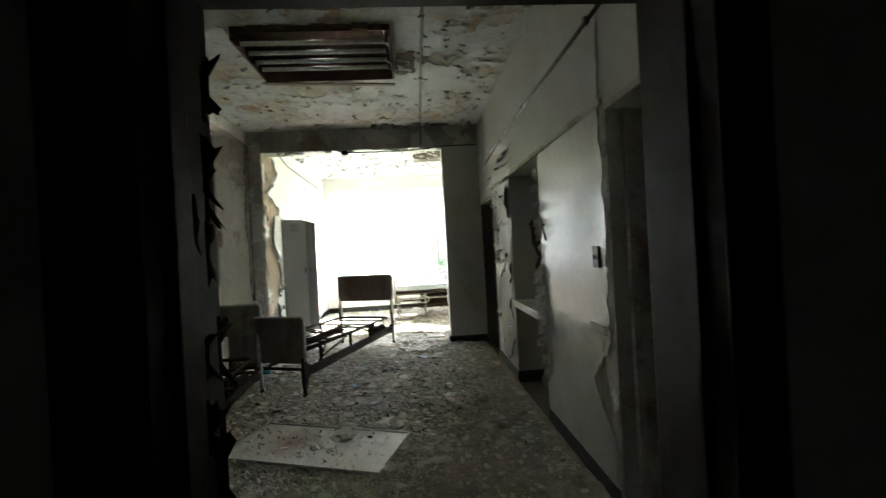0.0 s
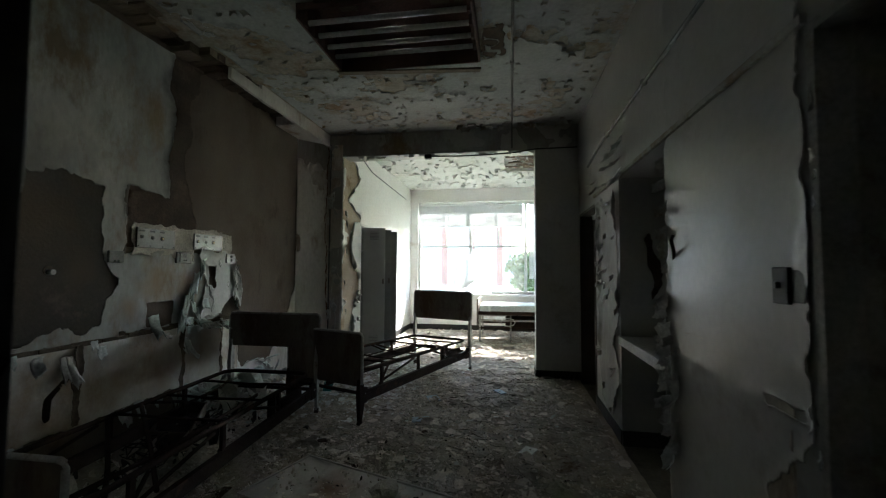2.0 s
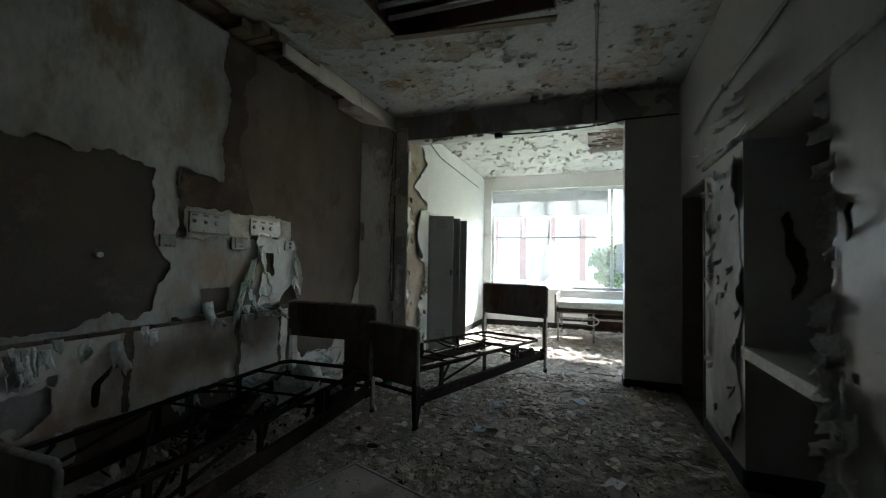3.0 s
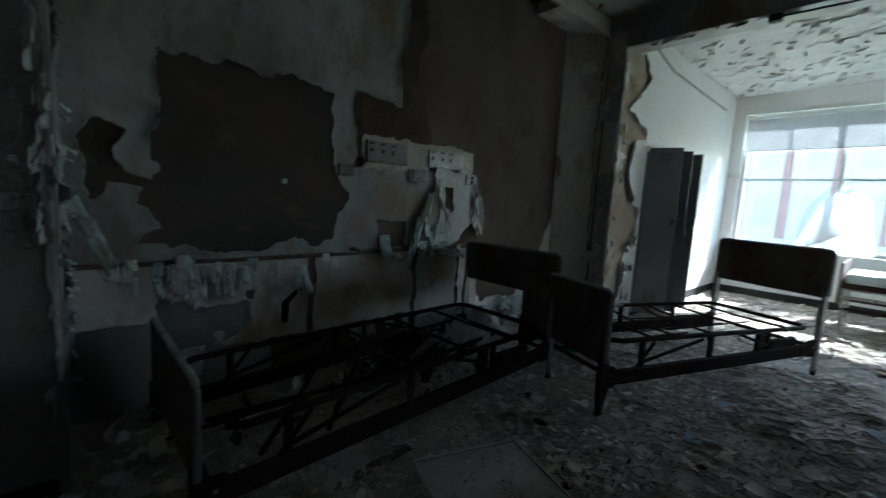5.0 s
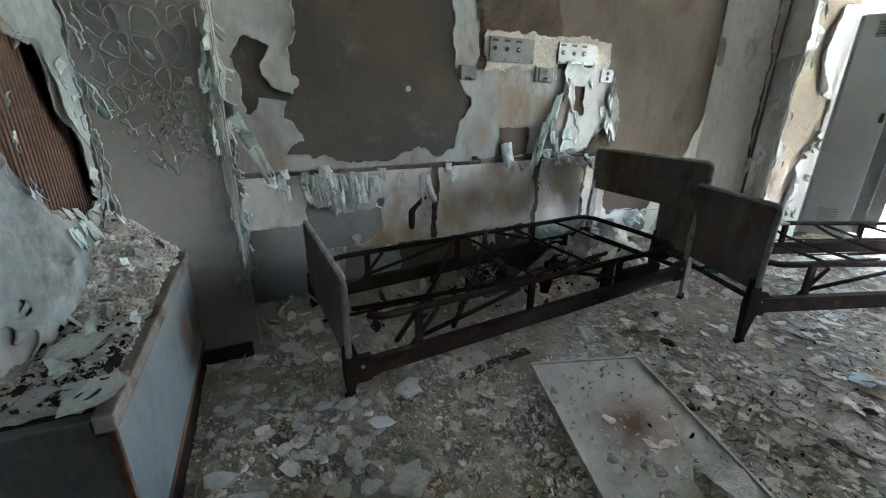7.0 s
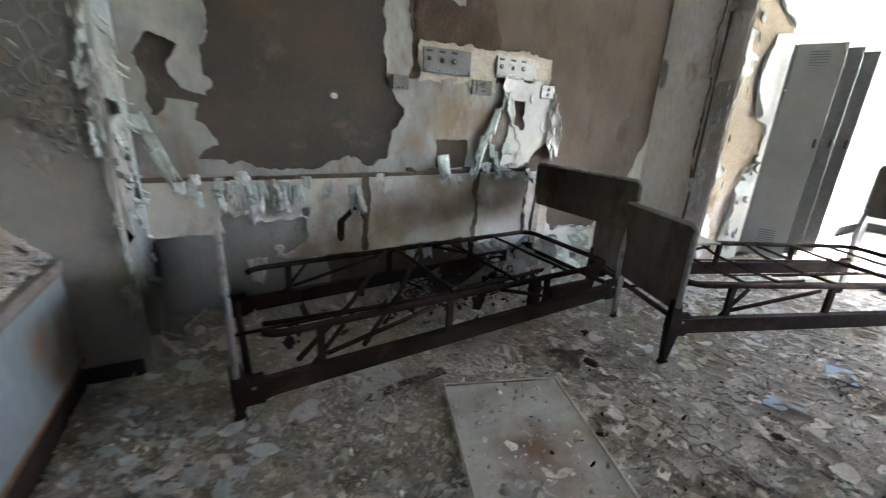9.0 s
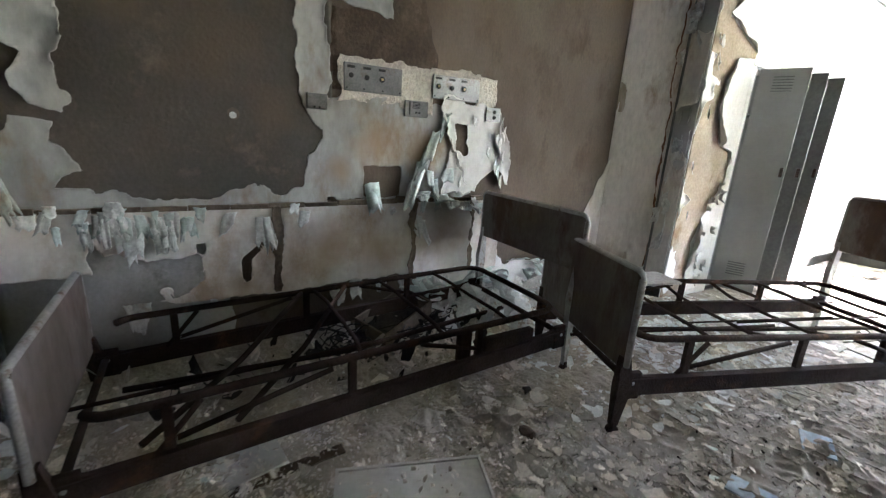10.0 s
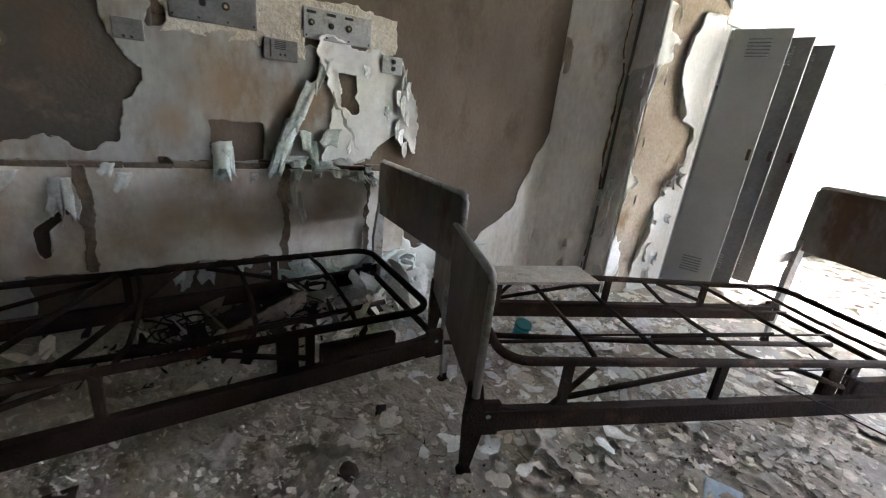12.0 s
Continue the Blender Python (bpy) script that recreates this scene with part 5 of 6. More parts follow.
scatter("cabinet_flakes", 260, rubble_top, (0.015, 0.06), CHIPS, "paint flakes lying on the cabinet", 202, 0.3)
scatter("cabinet_crumbs", 7000, rubble_top, (0.005, 0.022), CHIPS, "plaster crumbs heaped on the cabinet", 203, 0.4, lumpy=0.4)
scatter("cabinet_mint", 130, rubble_top, (0.015, 0.06), FLAKE_MINT, "mint paint scraps standing in the rubble", 206, 0.7, 0.6)
scatter("cabinet_soot", 210, near_end, (0.01, 0.05), SOOT, "black grime and scraps on the cabinet's end", 204, 0.3)
scatter("cabinet_sheets", 18, near_end, (0.06, 0.17), FLAKE, "flat torn paint sheets on the cabinet", 205, 0.06, 0.1)


def dust(u, v):
    """Drifts of dust and crumbs: deep by the bed and cabinet, thin over the tiles."""
    deep = np.clip(np.clip((-0.85 - u) / 0.5, 0, 1) + np.clip((3.3 - v) / 0.7, 0, 1), 0, 1)
    h = 0.0125 + 0.014 * fbm(u, v, 1.6, 210, 3) + 0.014 * deep + (0.010 + 0.016 * deep) * fbm(u, v, 7, 212, 3)
    h = h + 0.014 * np.abs(fbm(u, v, 24, 213, 3)) * (0.4 + deep)
    return h + 0.05 * np.clip((-2.05 - u) / 0.3, 0, 1) * np.clip((5.2 - v) / 0.5, 0, 1)


heap("floor_dirt", -2.38, 1.17, 1.70, 6.5, dust, DIRT, "dust and crumbs of plaster over the floor", 211, 0.0125)
heap("floor_dirt_far", -1.90, 3.3, 6.5, 10.35, lambda u, v: 0.004 + 0.012 * fbm(u, v, 3, 214, 3), DIRT, "dust over the sunny room's floor", 215, 0.04)

scatter("floor_crumbs", 46000, on(-2.36, 1.12, 1.75, 6.6, 0.014, 0.026, thin=True), (0.005, 0.022), CHIPS, "plaster crumbs all over the floor", 219, 0.5, 0.6, lumpy=0.15)
scatter("heaped_crumbs", 30000, on(-2.3, 0.5, 1.9, 4.2, 0.022, 0.038, (-1.1, 2.7), (0.8, 0.8)), (0.005, 0.026), CHIPS, "fine plaster crumbs heaped by the cabinet and bed", 218, 0.6, 0.6, lumpy=0.15)
scatter("floor_chips_small", 16000, on(-2.36, 1.12, 1.75, 6.6, 0.016, 0.028, thin=True), (0.012, 0.05), CHIPS, "small broken paint chips over the floor", 220, 0.28, 0.6)
scatter("floor_chips", 3600, on(-2.34, 1.1, 1.8, 6.8, 0.018, 0.03, thin=True), (0.03, 0.13), CHIPS, "curled paint chips strewn over the floor", 221, 0.11, 0.5)
scatter("floor_chips_far", 4200, on(-1.88, 2.4, 6.6, 10.3), (0.025, 0.16), CHIPS, "paint chips over the sunny room's floor", 222, 0.15, 0.45)
scatter("floor_flakes_pale", 80, on(-2.2, 0.9, 1.9, 9.5, 0.020, 0.030), (0.05, 0.15), FLAKE, "large pale paint flakes on the floor", 223, 0.10, 0.35)
scatter("floor_flakes_mint", 60, on(-2.3, 0.9, 1.9, 7.5, 0.018, 0.03), (0.04, 0.12), FLAKE_MINT, "mint green paint flakes on the floor", 224, 0.15, 0.4)
scatter("heap_flakes", 95, on(-1.9, -0.6, 1.96, 2.9, 0.03, 0.05, (-1.25, 2.35), (0.35, 0.22)), (0.05, 0.20), FLAKE, "big torn paint sheets in a heap", 225, 0.12, 0.25)
scatter("corner_flakes", 1300, on(-2.36, -0.7, 4.6, 6.8, 0.02, 0.042, (-1.55, 5.6), (0.45, 0.6)), (0.03, 0.13), FLAKE, "pale paint sheets covering the floor by the corner", 229, 0.2, 0.5)


def cells(u, v, size, seed):
    """Broken plates: half the distance to the next plate, and a random number for each plate."""
    x, y = u / size, v / size
    i0, j0 = np.floor(x), np.floor(y)
    f1, f2, who = np.full(u.shape, 9.0), np.full(u.shape, 9.0), np.zeros(u.shape)
    for p in (-1, 0, 1):
        for q in (-1, 0, 1):
            i, j = i0 + p, j0 + q
            d = np.hypot(x - i - hash2(i, j, seed), y - j - hash2(i, j, seed + 1))
            near = d < f1
            f2 = np.where(near, f1, np.minimum(f2, d))
            who = np.where(near, hash2(i, j, seed + 2), who)
            f1 = np.minimum(f1, d)
    return (f2 - f1) * size / 2, who


def plates(size, seed, share, gap):
    def inside(u, v):
        uu, vv = u + 0.03 * fbm(u, v, 9, seed, 2), v + 0.03 * fbm(u, v, 9, seed + 7, 2)
        f, who = cells(uu, vv, size, seed)
        zone = fbm(u, v, 1.5, seed + 9, 3)
        a, b = u + 1.248, v - 3.418
        clear = rect(0.9466 * a - 0.3223 * b, 0.3223 * a + 0.9466 * b, -0.05, 1.27, -0.05, 0.615) < 0
        return np.where((who < share + 0.6 * zone) & clear, f - gap, -0.02)
    return inside


def flat(z):
    return lambda u, v, off: (u, v, z + off)


PLATES = surface("trodden_paint_plates", (0.36, 0.32, 0.265), (0.49, 0.455, 0.405), 6.0, (0.23, 0.175, 0.12), 3.5, 0.56, 0.85, 0.4, 70, vary=0.28, islands=True)
paint_layer("floor_paint_plates", flat(0.016), -1.75, 1.1, 3.3, 6.7, plates(0.085, 310, 0.52, 0.004), PLATES, 0.0095, 0.002, 0.030, 311, "cracked plates of fallen paint over the tiles", "stuff", "debris")
paint_layer("floor_paint_plates_small", flat(0.012), -1.9, 1.1, 1.9, 6.7, plates(0.048, 320, 0.45, 0.003), PLATES, 0.0095, 0.002, 0.020, 321, "small cracked plates of fallen paint over the floor", "stuff", "debris")
scatter("charred_bits", 420, on(-2.38, -1.3, 2.7, 5.0, 0.005, 0.06, (-2.15, 3.95), (0.16, 0.45)), (0.02, 0.13), SOOT, "black charred scraps under the bed", 226, 0.6)
scatter("dark_bits", 2600, on(-1.2, 0.9, 2.2, 6.5, 0.016, 0.032, (-0.2, 4.5), (0.5, 0.9)), (0.005, 0.022), SOOT, "dark crumbs scattered on the tiles", 227, 0.4)
scatter("wall_foot_flakes", 420, on(-2.38, -1.9, 2.3, 6.3, 0.02, 0.08), (0.03, 0.13), CHIPS, "paint sheets slumped along the wall's foot", 228, 0.6, 0.4)
scatter("foot_sheets", 190, on(-2.38, -1.75, 4.25, 5.6, 0.03, 0.22, (-2.3, 4.85), (0.16, 0.35)), (0.06, 0.22), FLAKE, "white crumpled paint sheets fallen at the wall's foot", 231, 0.7, 0.5)
heap("charred_heap", -2.39, -1.7, 3.0, 4.7, lambda u, v: -0.03 + 0.10 * np.exp(-((u + 2.3) / 0.20) ** 2 - ((v - 4.0) / 0.34) ** 2), SOOT, "black burnt rubbish heap against the wall", 230, 0.02)


def slab(name, m, lims, material, label, category, bevel=0.003):
    o = part(name, boxed(*lims, bevel=bevel), material, at=m)
    return tagged(o, label, category)


# fallen lamp cover on the floor
dx = -18.8
pn = thing("light_cover", pose(-1.248, 3.418, 0.034, 0, 0, dx), "fallen translucent lamp cover, dusty with a rust stain, lying on debris", "lamp cover")
LW, LH = 1.22, 0.565
part("sheet", boxed(0.01, LW - 0.01, 0.01, LH - 0.01, 0.0, 0.006), DIFFUSER, pn)
part("rim", box(box(box(box(bmesh.new(), 0, LW, 0, 0.012, -0.003, 0.017, bevel=0.003), 0, LW, LH - 0.012, LH, -0.003, 0.017, bevel=0.003),
                    0, 0.012, 0.012, LH - 0.012, -0.003, 0.015), LW - 0.012, LW, 0.012, LH - 0.012, -0.003, 0.015), DIFFUSER, pn, "pale raised rim")


def cover_top(rng, n):
    a, b = rng.uniform(0.35, LW - 0.05, n), rng.uniform(0.05, LH - 0.05, n)
    p = [pose(-1.248, 3.418, 0.041, 0, 0, dx) @ Vector((s, t, 0)) for s, t in zip(a, b)]
    return np.array([tuple(v) for v in p])


scatter("cover_chips", 60, cover_top, (0.015, 0.07), CHIPS, "chips lying on the fallen cover", 240, 0.3)
scatter("cover_dark_chips", 14, cover_top, (0.01, 0.05), SOOT, "dark crumbs on the fallen cover", 241, 0.3)


def lump(name, x, y, z, s, m, label, category="rubble", seed=0):
    bm = bmesh.new()
    bmesh.ops.create_icosphere(bm, subdivisions=2, radius=s)
    for v in bm.verts:
        k = 1 + 0.55 * noise.noise(v.co / s * 1.3 + Vector((seed * 3.1, x * 7, y * 5)))
        v.co = Vector((v.co.x * k * 1.3, v.co.y * k, v.co.z * k * 0.55))
    return tagged(part(name, bm, m, at=pose(x, y, z + s * 0.3, 0, 0, seed * 47)), label, category, "rubble lumps")


for k, (x, y, s, m) in enumerate(((-0.57, 3.44, 0.04, RUBBLE), (-0.46, 3.38, 0.035, RUBBLE), (-0.40, 3.58, 0.075, RUBBLE), (-0.65, 3.34, 0.028, RUBBLE), (-1.10, 4.24, 0.034, GAP), (-0.71, 3.88, 0.022, GAP), (-0.37, 4.56, 0.026, GAP),
                                  (-1.05, 3.55, 0.02, RUBBLE), (-0.75, 3.70, 0.02, SOOT), (0.1, 3.3, 0.04, RUBBLE), (-1.35, 4.45, 0.035, SOOT), (-1.7, 3.0, 0.05, RUBBLE), (-0.95, 2.55, 0.05, RUBBLE),
                                  (-1.95, 2.75, 0.06, RUBBLE), (-0.6, 4.9, 0.03, RUBBLE))):
    lump("rubble_lump", x, y, 0.01 if x < -1.2 or y > 4 else 0.022, s, m, "crumbled lump of %s on the floor" % ("dark rubbish" if m in (SOOT, GAP) else "pale plaster"), seed=k)
for k, (x, y, a, w, h, m) in enumerate(((-1.34, 3.27, 2, 0.055, 0.42, GAP), (-1.45, 3.14, 8, 0.20, 0.24, DIFFUSER), (-1.95, 5.35, 30, 0.24, 0.3, FLAKE), (-0.45, 5.40, 25, 0.12, 0.16, BLUEPAPER), (-0.45, 4.80, 12, 0.16, 0.10, BLUEPAPER),
                                        (0.22, 5.75, 40, 0.08, 0.14, BLUEPAPER), (0.45, 4.3, -30, 0.10, 0.14, FLAKE))):
    slab("board_scrap", pose(x, y, 0.026, 3, -2, a), (-w / 2, w / 2, -h / 2, h / 2, 0, 0.008),
         m, ("torn scrap of pale blue sheet on the floor" if m is BLUEPAPER else "broken flat scrap of board on the floor"), "scrap")
ct = thing("crate", pose(-2.22, 4.08, 0.10, 12, 8, 25), "charred drawer-like box under the bed by the wall", "box")
part("bottom", boxed(-0.13, 0.13, -0.22, 0.22, 0, 0.012), SOOT, ct)
for q in ((-0.13, -0.118, -0.22, 0.22, 0, 0.11), (0.118, 0.13, -0.22, 0.22, 0, 0.11), (-0.118, 0.118, -0.22, -0.208, 0, 0.11), (-0.118, 0.118, 0.208, 0.22, 0, 0.11)):
    part("side", boxed(*q), LATH, ct)
tc = thing("cup", pose(-1.62, 5.42, 0.012, 0, 12, 0), "small teal plastic cup on the floor behind the bed", "cup")
part("bowl", rodded([(0, 0, 0), (0, 0, 0.10)], 0.045, 16), surface("teal_plastic", (0.02, 0.22, 0.24), (0.03, 0.28, 0.30), 8.0, bump=0.0, rough=0.4), tc)
part("lid", rodded([(0, 0, 0.10), (0, 0, 0.118)], 0.05, 16), surface("dark_teal_lid", (0.015, 0.12, 0.13), (0.02, 0.15, 0.16), 8.0, bump=0.0, rough=0.4), tc)
slab("wood_scrap", pose(-1.485, 5.36, 0.478, 2, -2, -20), (-0.12, 0.12, -0.27, 0.27, 0, 0.014), RUBBLE, "crumbling board scrap lying on the bed frame", "scrap")

bm = bmesh.new()
for k in range(26):
    cx, cy, cz, r = R(-2.30, -2.02), R(3.65, 4.55), R(0.05, 0.16), R(0.03, 0.10)
    a0, ph = R(0, 6), R(0, 6)
    rod(bm, [(cx + r * math.cos(a0 + 0.7 * j), cy + r * 1.5 * math.sin(a0 + 0.7 * j), cz + 0.03 * math.sin(ph + 1.1 * j)) for j in range(8)], R(0.003, 0.006), 5)
tagged(part("burnt_wires", bm, SOOT), "tangle of black burnt wires and springs under the bed", "wire", kind="stuff")

# ---- lockers ----
for k, (open_by, y0) in enumerate(((68, 7.19), (74, 7.545), (78, 7.90), (0, 8.255))):
    lk = thing("locker", pose(FX, y0, 0), "tall grey steel locker, its louvred door ajar", "locker", "row of lockers")
    bm = boxed(-0.42, -0.405, 0.0, 0.34, 0.05, 2.0)
    box(bm, -0.405, 0.0, 0.0, 0.012, 0.05, 2.0)
    box(bm, -0.405, 0.0, 0.328, 0.34, 0.05, 2.0)
    box(bm, -0.405, 0.0, 0.012, 0.328, 1.985, 2.0)
    box(bm, -0.405, 0.0, 0.012, 0.328, 0.05, 0.07)
    part("body", bm, LOCKER, lk)
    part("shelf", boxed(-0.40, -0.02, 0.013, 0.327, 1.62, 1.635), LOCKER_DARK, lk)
    part("foot_rail", boxed(-0.40, -0.02, 0.0, 0.34, 0.0, 0.05), BLACK, lk)
    # the middle two doors get a darker enamel in place of shadow
    dr = part("door", boxed(0.0, 0.018, 0.0, 0.335, 0.075, 1.98, bevel=0.004), DOOR_SHADE if k in (1, 2) else LOCKER, lk, "grey steel door with louvres, shade put into its colour" if k in (1, 2) else "grey steel door with louvres")
    dr.matrix_local = pose(0.03 if k == 0 else 0.02, 0.0, 0, 0, 0, -open_by)
    for z in (1.80, 0.22):
        for j in range(6):
            bm = boxed(0.016, 0.026, 0.10, 0.235, z + 0.022 * j, z + 0.022 * j + 0.009, bevel=0.002)
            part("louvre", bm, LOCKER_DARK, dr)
    part("latch", boxed(0.014, 0.036, 0.295, 0.32, 1.12, 1.20, bevel=0.006), RUST, dr, "rusted latch")
tagged(part("locker_trim", boxed(FX, FX + 0.012, 7.10, 8.64, 2.004, 2.04, bevel=0.003), FRAME), "white trim over the locker recess", "trim", kind="structure")

# ---- the long window ----
wd = tagged(new("window_1"), "long white-framed window with broken blinds, overlooking a yard", "window", kind="structure")
WY = FY + 0.10
GLASS = bpy.data.materials.new("window_glass")
GLASS.use_nodes = True
gt = GLASS.node_tree
gt.nodes.remove(gt.nodes["Principled BSDF"])
clear, dust, gloss, mix_a, mix_b = (gt.nodes.new("ShaderNode" + k) for k in ("BsdfTransparent", "BsdfTranslucent", "BsdfGlossy", "MixShader", "MixShader"))
dust.inputs[0].default_value = (0.82, 0.84, 0.84, 1)
gloss.inputs["Roughness"].default_value = 0.05
mix_a.inputs[0].default_value, mix_b.inputs[0].default_value = 0.025, 0.06
gt.links.new(clear.outputs[0], mix_a.inputs[1]), gt.links.new(dust.outputs[0], mix_a.inputs[2])
gt.links.new(mix_a.outputs[0], mix_b.inputs[1]), gt.links.new(gloss.outputs[0], mix_b.inputs[2])
gt.links.new(mix_b.outputs[0], gt.nodes["Material Output"].inputs[0])
bm = bmesh.new()
for x in (-1.74, -0.56, 0.66, 1.9, 3.14):
    box(bm, x, x + 0.06, WY - 0.03, WY + 0.04, 0.80, 2.88, bevel=0.005)
for z in (0.80, 2.82):
    box(bm, -1.68, 3.14, WY - 0.028, WY + 0.038, z, z + 0.06, bevel=0.005)
part("window_frame", bm, FRAME, wd)
for i, x in enumerate((-1.68, -0.50, 0.72, 1.96)):
    bm = bmesh.new()
    for z in (1.85,):
        box(bm, x, x + 1.18, WY - 0.018, WY + 0.025, z, z + 0.035)
    box(bm, x + 0.575, x + 0.605, WY - 0.016, WY + 0.022, 1.885, 2.82)
    part("sash", bm, FRAME, wd)
    pane = part("pane", boxed(x, x + 1.18, WY + 0.004, WY + 0.008, 0.86, 2.82), GLASS, wd)
part("window_sill", boxed(-1.76, 3.2, FY - 0.10, FY + 0.06, 0.775, 0.80, bevel=0.006), FRAME, wd)


def blind(name, x0, x1, top, low, pitch, y, label, angle=30):
    b = thing(name, pose(x0, y, top), label, "blind")
    part("head_rail", boxed(0, x1 - x0, -0.02, 0.02, -0.035, 0.0, bevel=0.003), BLIND, b)
    n = int((top - low) / pitch)
    a = radians(angle)
    for k in range(n):
        bm = bmesh.new()
        z = -0.05 - pitch * k
        c, s = 0.013 * math.cos(a), 0.013 * math.sin(a)
        sag = 0.004 * noise.noise(Vector((k * 0.3, x0, 0)))
        q = [bm.verts.new((x, dy, z + dz + sg)) for x, sg in ((0, 0), ((x1 - x0) / 2, sag), (x1 - x0, 0)) for dy, dz in ((-c, -s), (0, 0.002), (c, s))]
        for m in (0, 3):
            for j in (0, 1):
                bm.faces.new((q[m + j], q[m + j + 1], q[m + j + 4], q[m + j + 3]))
        part("slat", bm, BLIND, b)
    part("bottom_rail", boxed(0, x1 - x0, -0.014, 0.014, low - top - 0.03, low - top - 0.012, bevel=0.002), BLIND, b)
    for x in (0.1, x1 - x0 - 0.1):
        part("cord", rodded([(x, 0.012, -0.03), (x, 0.012, low - top)], 0.0015, 5), BLIND, b)


blind("window_blind", -1.70, 0.62, 2.83, 2.33, 0.021, FY - 0.03, "white slatted blind drawn half up", 72)
blind("window_blind", 0.76, 1.85, 2.83, 1.18, 0.026, FY - 0.03, "white slatted blind hanging low over the window", 68)
# torn blind, collapsed in a fan of slats
tb = thing("torn_blind", pose(-0.95, FY - 0.15, 0.82), "collapsed white blind, its slats fanned and tangled", "blind")
for k in range(22):
    f = k / 21
    a = radians(160 - 95 * f)
    ln = 0.75 + 0.35 * math.sin(3.0 * f)
    p0 = Vector((0.20 + 0.32 * f, 0, 0.05 + 0.2 * f))
    pts = [p0 + Vector((ln * s * math.cos(a) * 0.55 + 0.25 * s * s, 0.01 * k / 21 - 0.03 * s, 1.05 * ln * s * math.sin(a) * (1 - 0.25 * s))) for s in (0, 0.25, 0.5, 0.75, 1.0)]
    bm = bmesh.new()
    vs = [(bm.verts.new(p), bm.verts.new(p + Vector((0.018 * math.sin(a), 0.006, 0.018)))) for p in pts]
    for (a0, b0), (a1, b1) in zip(vs, vs[1:]):
        bm.faces.new((a0, b0, b1, a1))
    part("slat", bm, BLIND, tb)
CLOTH = bpy.data.materials.new("thin_plastic_sheet")
CLOTH.use_nodes = True
ct = CLOTH.node_tree
ct.nodes.remove(ct.nodes["Principled BSDF"])
thin, clear, both = ct.nodes.new("ShaderNodeBsdfTranslucent"), ct.nodes.new("ShaderNodeBsdfTransparent"), ct.nodes.new("ShaderNodeMixShader")
thin.inputs[0].default_value = (0.52, 0.55, 0.55, 1)
both.inputs[0].default_value = 0.25
ct.links.new(thin.outputs[0], both.inputs[1]), ct.links.new(clear.outputs[0], both.inputs[2])
ct.links.new(both.outputs[0], ct.nodes["Material Output"].inputs[0])
bm = bmesh.new()
gr = [[bm.verts.new((-0.80 + 0.62 * i / 12 + 0.12 * (1 - j / 9) * (i / 12 - 0.5) * 2, FY - 0.08 + 0.025 * math.sin(i * 1.7) + 0.01 * math.sin(j), 0.82 + 0.93 * (j / 9) * (1 - 1.5 * (i / 12 - 0.62) ** 2)))
       for j in range(10)] for i in range(13)]
for i in range(12):
    for j in range(9):
        bm.faces.new((gr[i][j], gr[i + 1][j], gr[i + 1][j + 1], gr[i][j + 1])).smooth = True
tagged(part("torn_sheet", bm, CLOTH), "white plastic sheet hung over the window's middle", "sheet")

# bed with a mattress under the window
b3 = thing("hospital_bed", pose(-0.25, 8.95, 0), "ward bed with a pale blue mattress below the window", "bed", "steel ward beds")
part("mattress", boxed(0.02, 1.95, 0.03, 0.87, 0.56, 0.68, bevel=0.035), MATTRESS, b3, "pale blue stained mattress")
part("deck", boxed(0.0, 2.0, 0.02, 0.88, 0.50, 0.555, bevel=0.006), RUST, b3)
for y in (0.03, 0.87):
    for z in (0.26, 0.40):
        part("side_rail", rodded([(0.0, y, z), (2.0, y, z)], 0.018), RUST if z < 0.3 else EDGE, b3)
    for x in (0.03, 0.6, 1.3, 1.97):
        part("leg", boxed(x - 0.016, x + 0.016, y - 0.016, y + 0.016, 0.0, 0.5), EDGE, b3)
part("headboard", boxed(-0.03, 0.0, 0.0, 0.9, 0.30, 0.80, bevel=0.01), BOARD, b3)
part("gear_box", boxed(0.5, 1.4, 0.2, 0.7, 0.20, 0.42, bevel=0.02), RUST, b3)
part("hose", rodded([(0.55 + 0.13 * math.cos(a * 0.7), 0.0 - 0.01 * a, 0.38 + 0.07 * math.sin(a * 0.7)) for a in range(11)], 0.008), FRAME, b3, "white coiled hose")

# loose wires on the askew bed
for k in range(5):
    a = [(-0.30 + R(-.25, .25), 5.95 + R(-.35, .35), 0.42 + R(0, .02)) for _ in range(2)]
    mid = ((a[0][0] + a[1][0]) / 2 + R(-.15, .15), (a[0][1] + a[1][1]) / 2 + R(-.15, .15), 0.36 + R(-0.05, .1))
    tagged(part("loose_wire", rodded([a[0], mid, a[1]], 0.003, 5), CABLE), "thin dark wire tangled on the bed frame", "wire", "tangled wires")

# ---- outside ----
structure("ground", boxed(-400, 400, 10.7, 900, -0.9, -0.4), GRASS, "green lawn outside the window")
h = thing("building", pose(-9.0, 34.0, -0.4), "pale rendered building with red brick piers across the yard", "building")
part("wall", boxed(-10, 9.5, 0, 6, 0, 11), OUT_WALL, h)
part("roof", boxed(-10.3, 9.8, -0.3, 6.3, 11, 11.5), OUT_WALL, h)
for k in range(9):
    part("brick_pier", boxed(-9.2 + 2.2 * k, -8.75 + 2.2 * k, -0.15, 0, 0.5, 10.6), OUT_BRICK, h)
    for z in (1.2, 4.6, 8.0):
        part("window", boxed(-8.2 + 2.2 * k, -7.3 + 2.2 * k, -0.04, 0, z, z + 1.9), BLIND, h)
rng = np.random.default_rng(11)


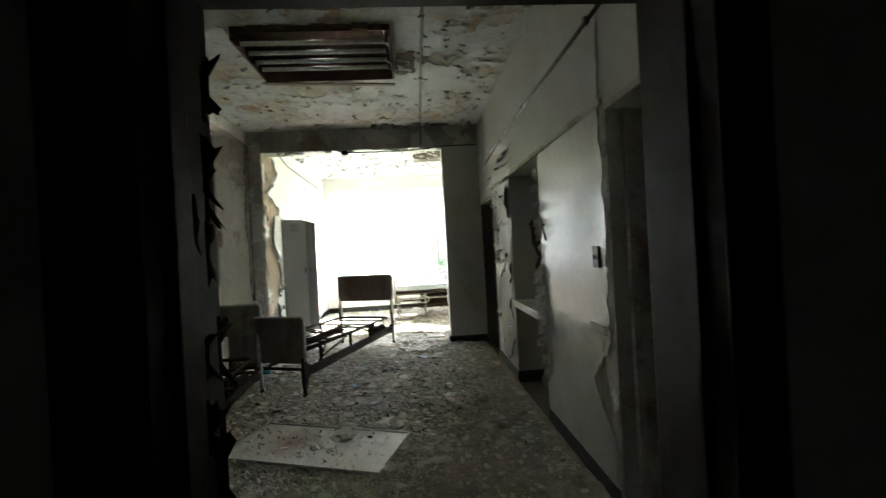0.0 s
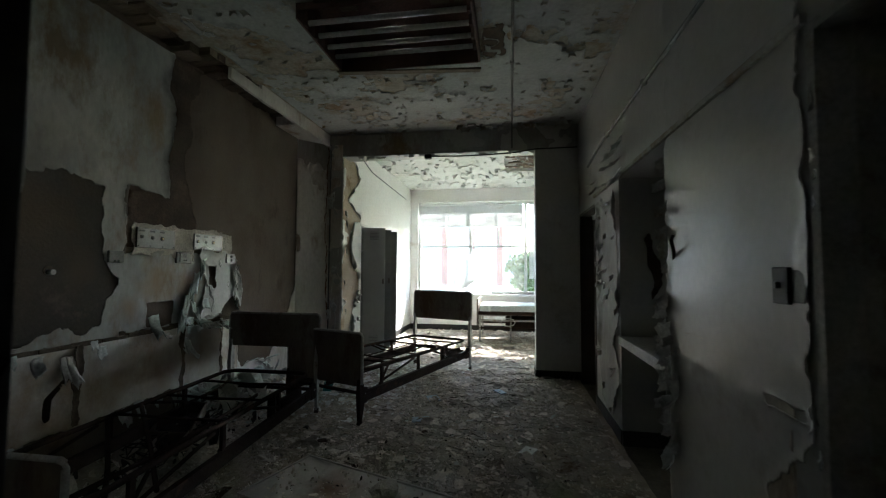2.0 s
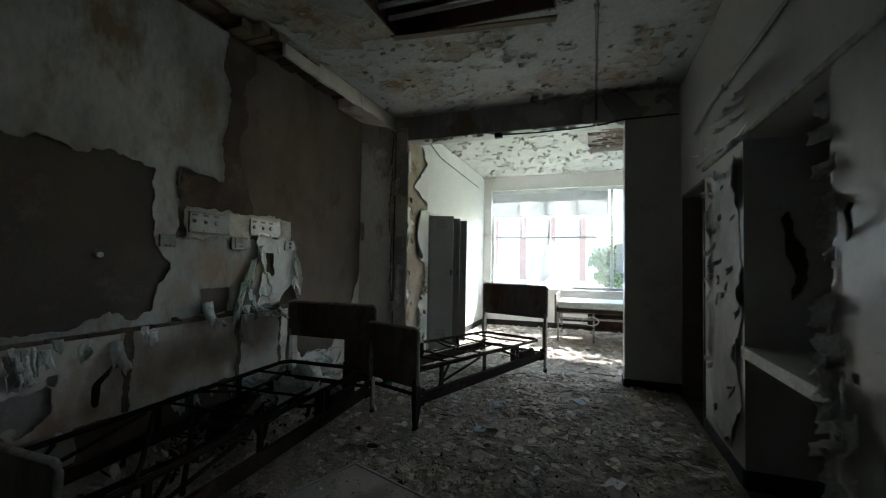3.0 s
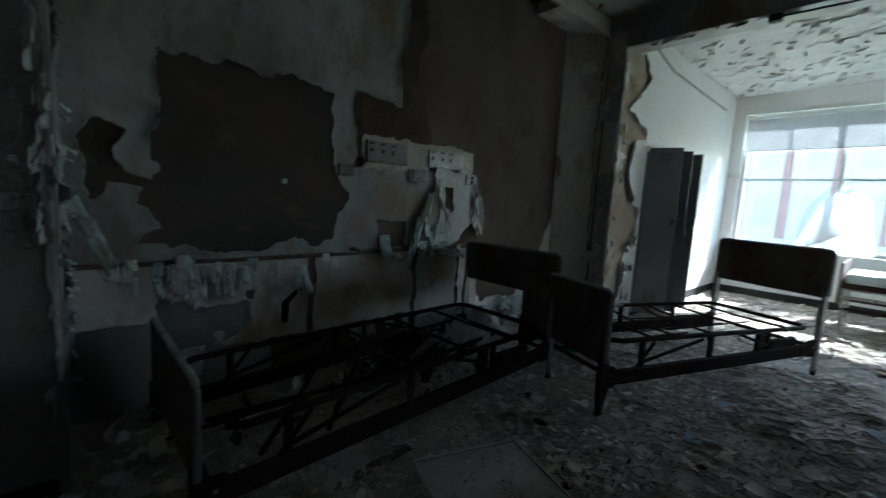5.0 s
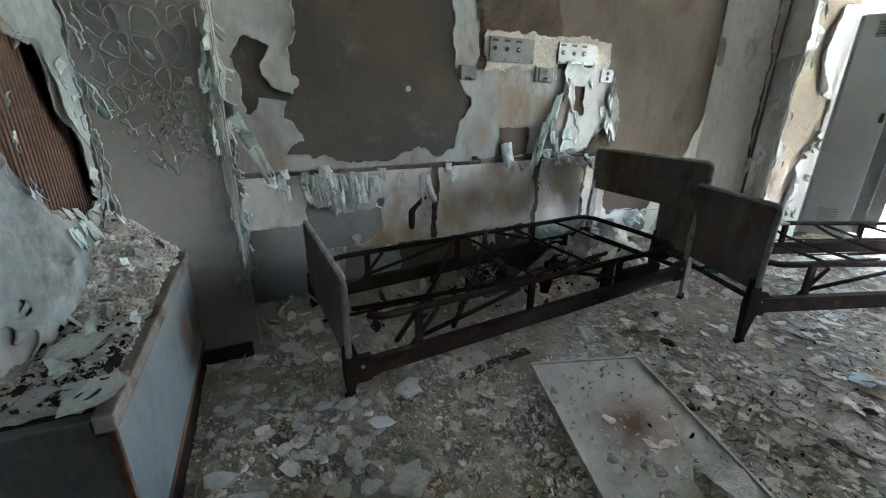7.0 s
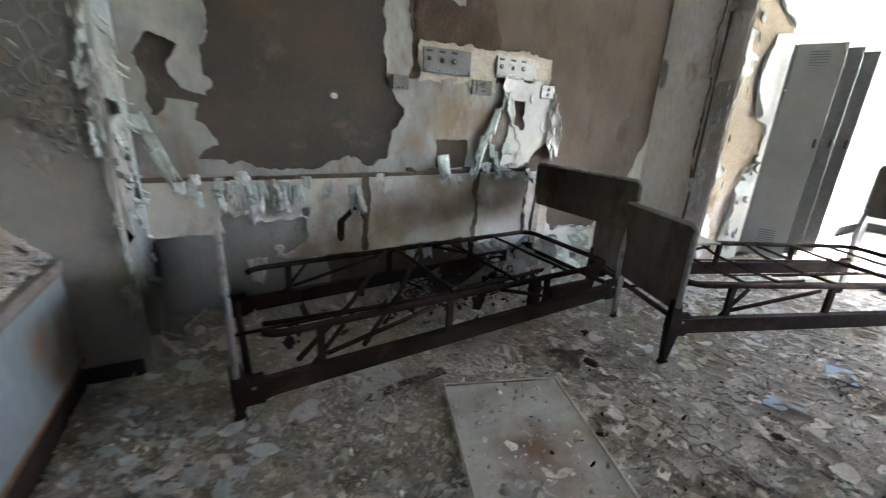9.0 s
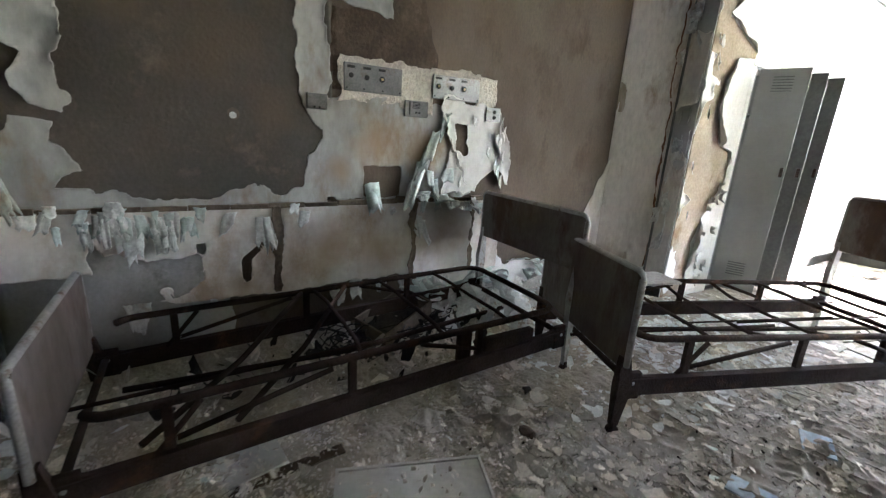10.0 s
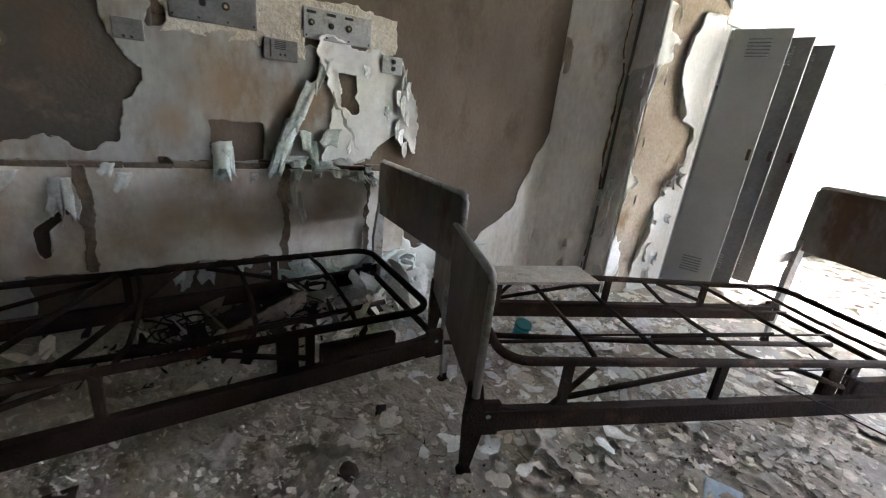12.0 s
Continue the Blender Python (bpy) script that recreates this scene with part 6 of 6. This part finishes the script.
def shrub(m, r, n, label, stem=0.0):
    s = thing("tree", m, label, "tree")
    if stem:
        part("stem", rodded([(0, 0, -stem), (0.08, 0.05, -stem / 2), (0, 0, 0.1)], 0.17, 10), BARK, s)
    part("trunk", rodded([(0, 0, 0), (0.1, 0, r * 0.8), (0.0, 0.1, r * 1.4)], 0.12), BARK, s)
    for k in range(5):
        a = 1.26 * k
        part("limb", rodded([(0.05, 0, r * 0.7), (r * 0.35 * math.cos(a), r * 0.35 * math.sin(a), r * 1.2), (r * 0.7 * math.cos(a), r * 0.7 * math.sin(a), r * 1.7)], 0.05, 6), BARK, s)
    d = rng.normal(0, 1, (n, 3))
    d = d / np.linalg.norm(d, axis=1)[:, None] * (rng.random(n) ** 0.4)[:, None] * r
    d[:, 2] = d[:, 2] * 0.8 + r * 1.5
    keep = np.array([noise.noise(Vector(p) * 1.1) > -0.12 for p in d])
    d = d[keep]
    o = rng.normal(0, 0.11 if r < 2 else 0.17, (len(d), 3, 3))
    v = (d[:, None, :] + o).reshape(-1, 3)
    me = bpy.data.meshes.new("crown")
    me.from_pydata(v.tolist(), [], np.arange(len(v)).reshape(-1, 3).tolist())
    me.materials.append(LEAF)
    cr = new("crown", me)
    cr.parent = s


shrub(pose(1.3, 21.0, -0.4), 1.1, 6000, "leafy green tree in the yard")
# added out of view: its crown keeps sun off part of the far floor
shrub(pose(4.7, 18.5, 7.3), 0.95, 3000, "tall leafy tree, unseen, added to block sun from part of the window", 7.4)

# ---- floor tiles ----
me = bpy.data.meshes.new("tile")
bm = boxed(-0.149, 0.149, -0.149, 0.149, -0.012, 0.003, bevel=0.0015)
bm.to_mesh(me)
bm.free()
me.materials.append(TILE)
tiled = tagged(new("tile_floor"), "loose grey-brown vinyl floor tiles, lifted and broken", "floor", kind="structure")
for i in range(13):
    for j in range(18):
        x, y = -2.15 + 0.305 * i - 0.6, 1.9 + 0.305 * j
        if not -1.25 < x < 1.03 or random.random() < 0.14:
            continue
        o = new("tile", me)
        o.matrix_world = pose(x + R(-.006, .006), y + R(-.006, .006), 0.010 + R(0, 0.007), R(-0.9, 0.9), R(-0.9, 0.9), R(-1.2, 1.2))
        o.parent = tiled
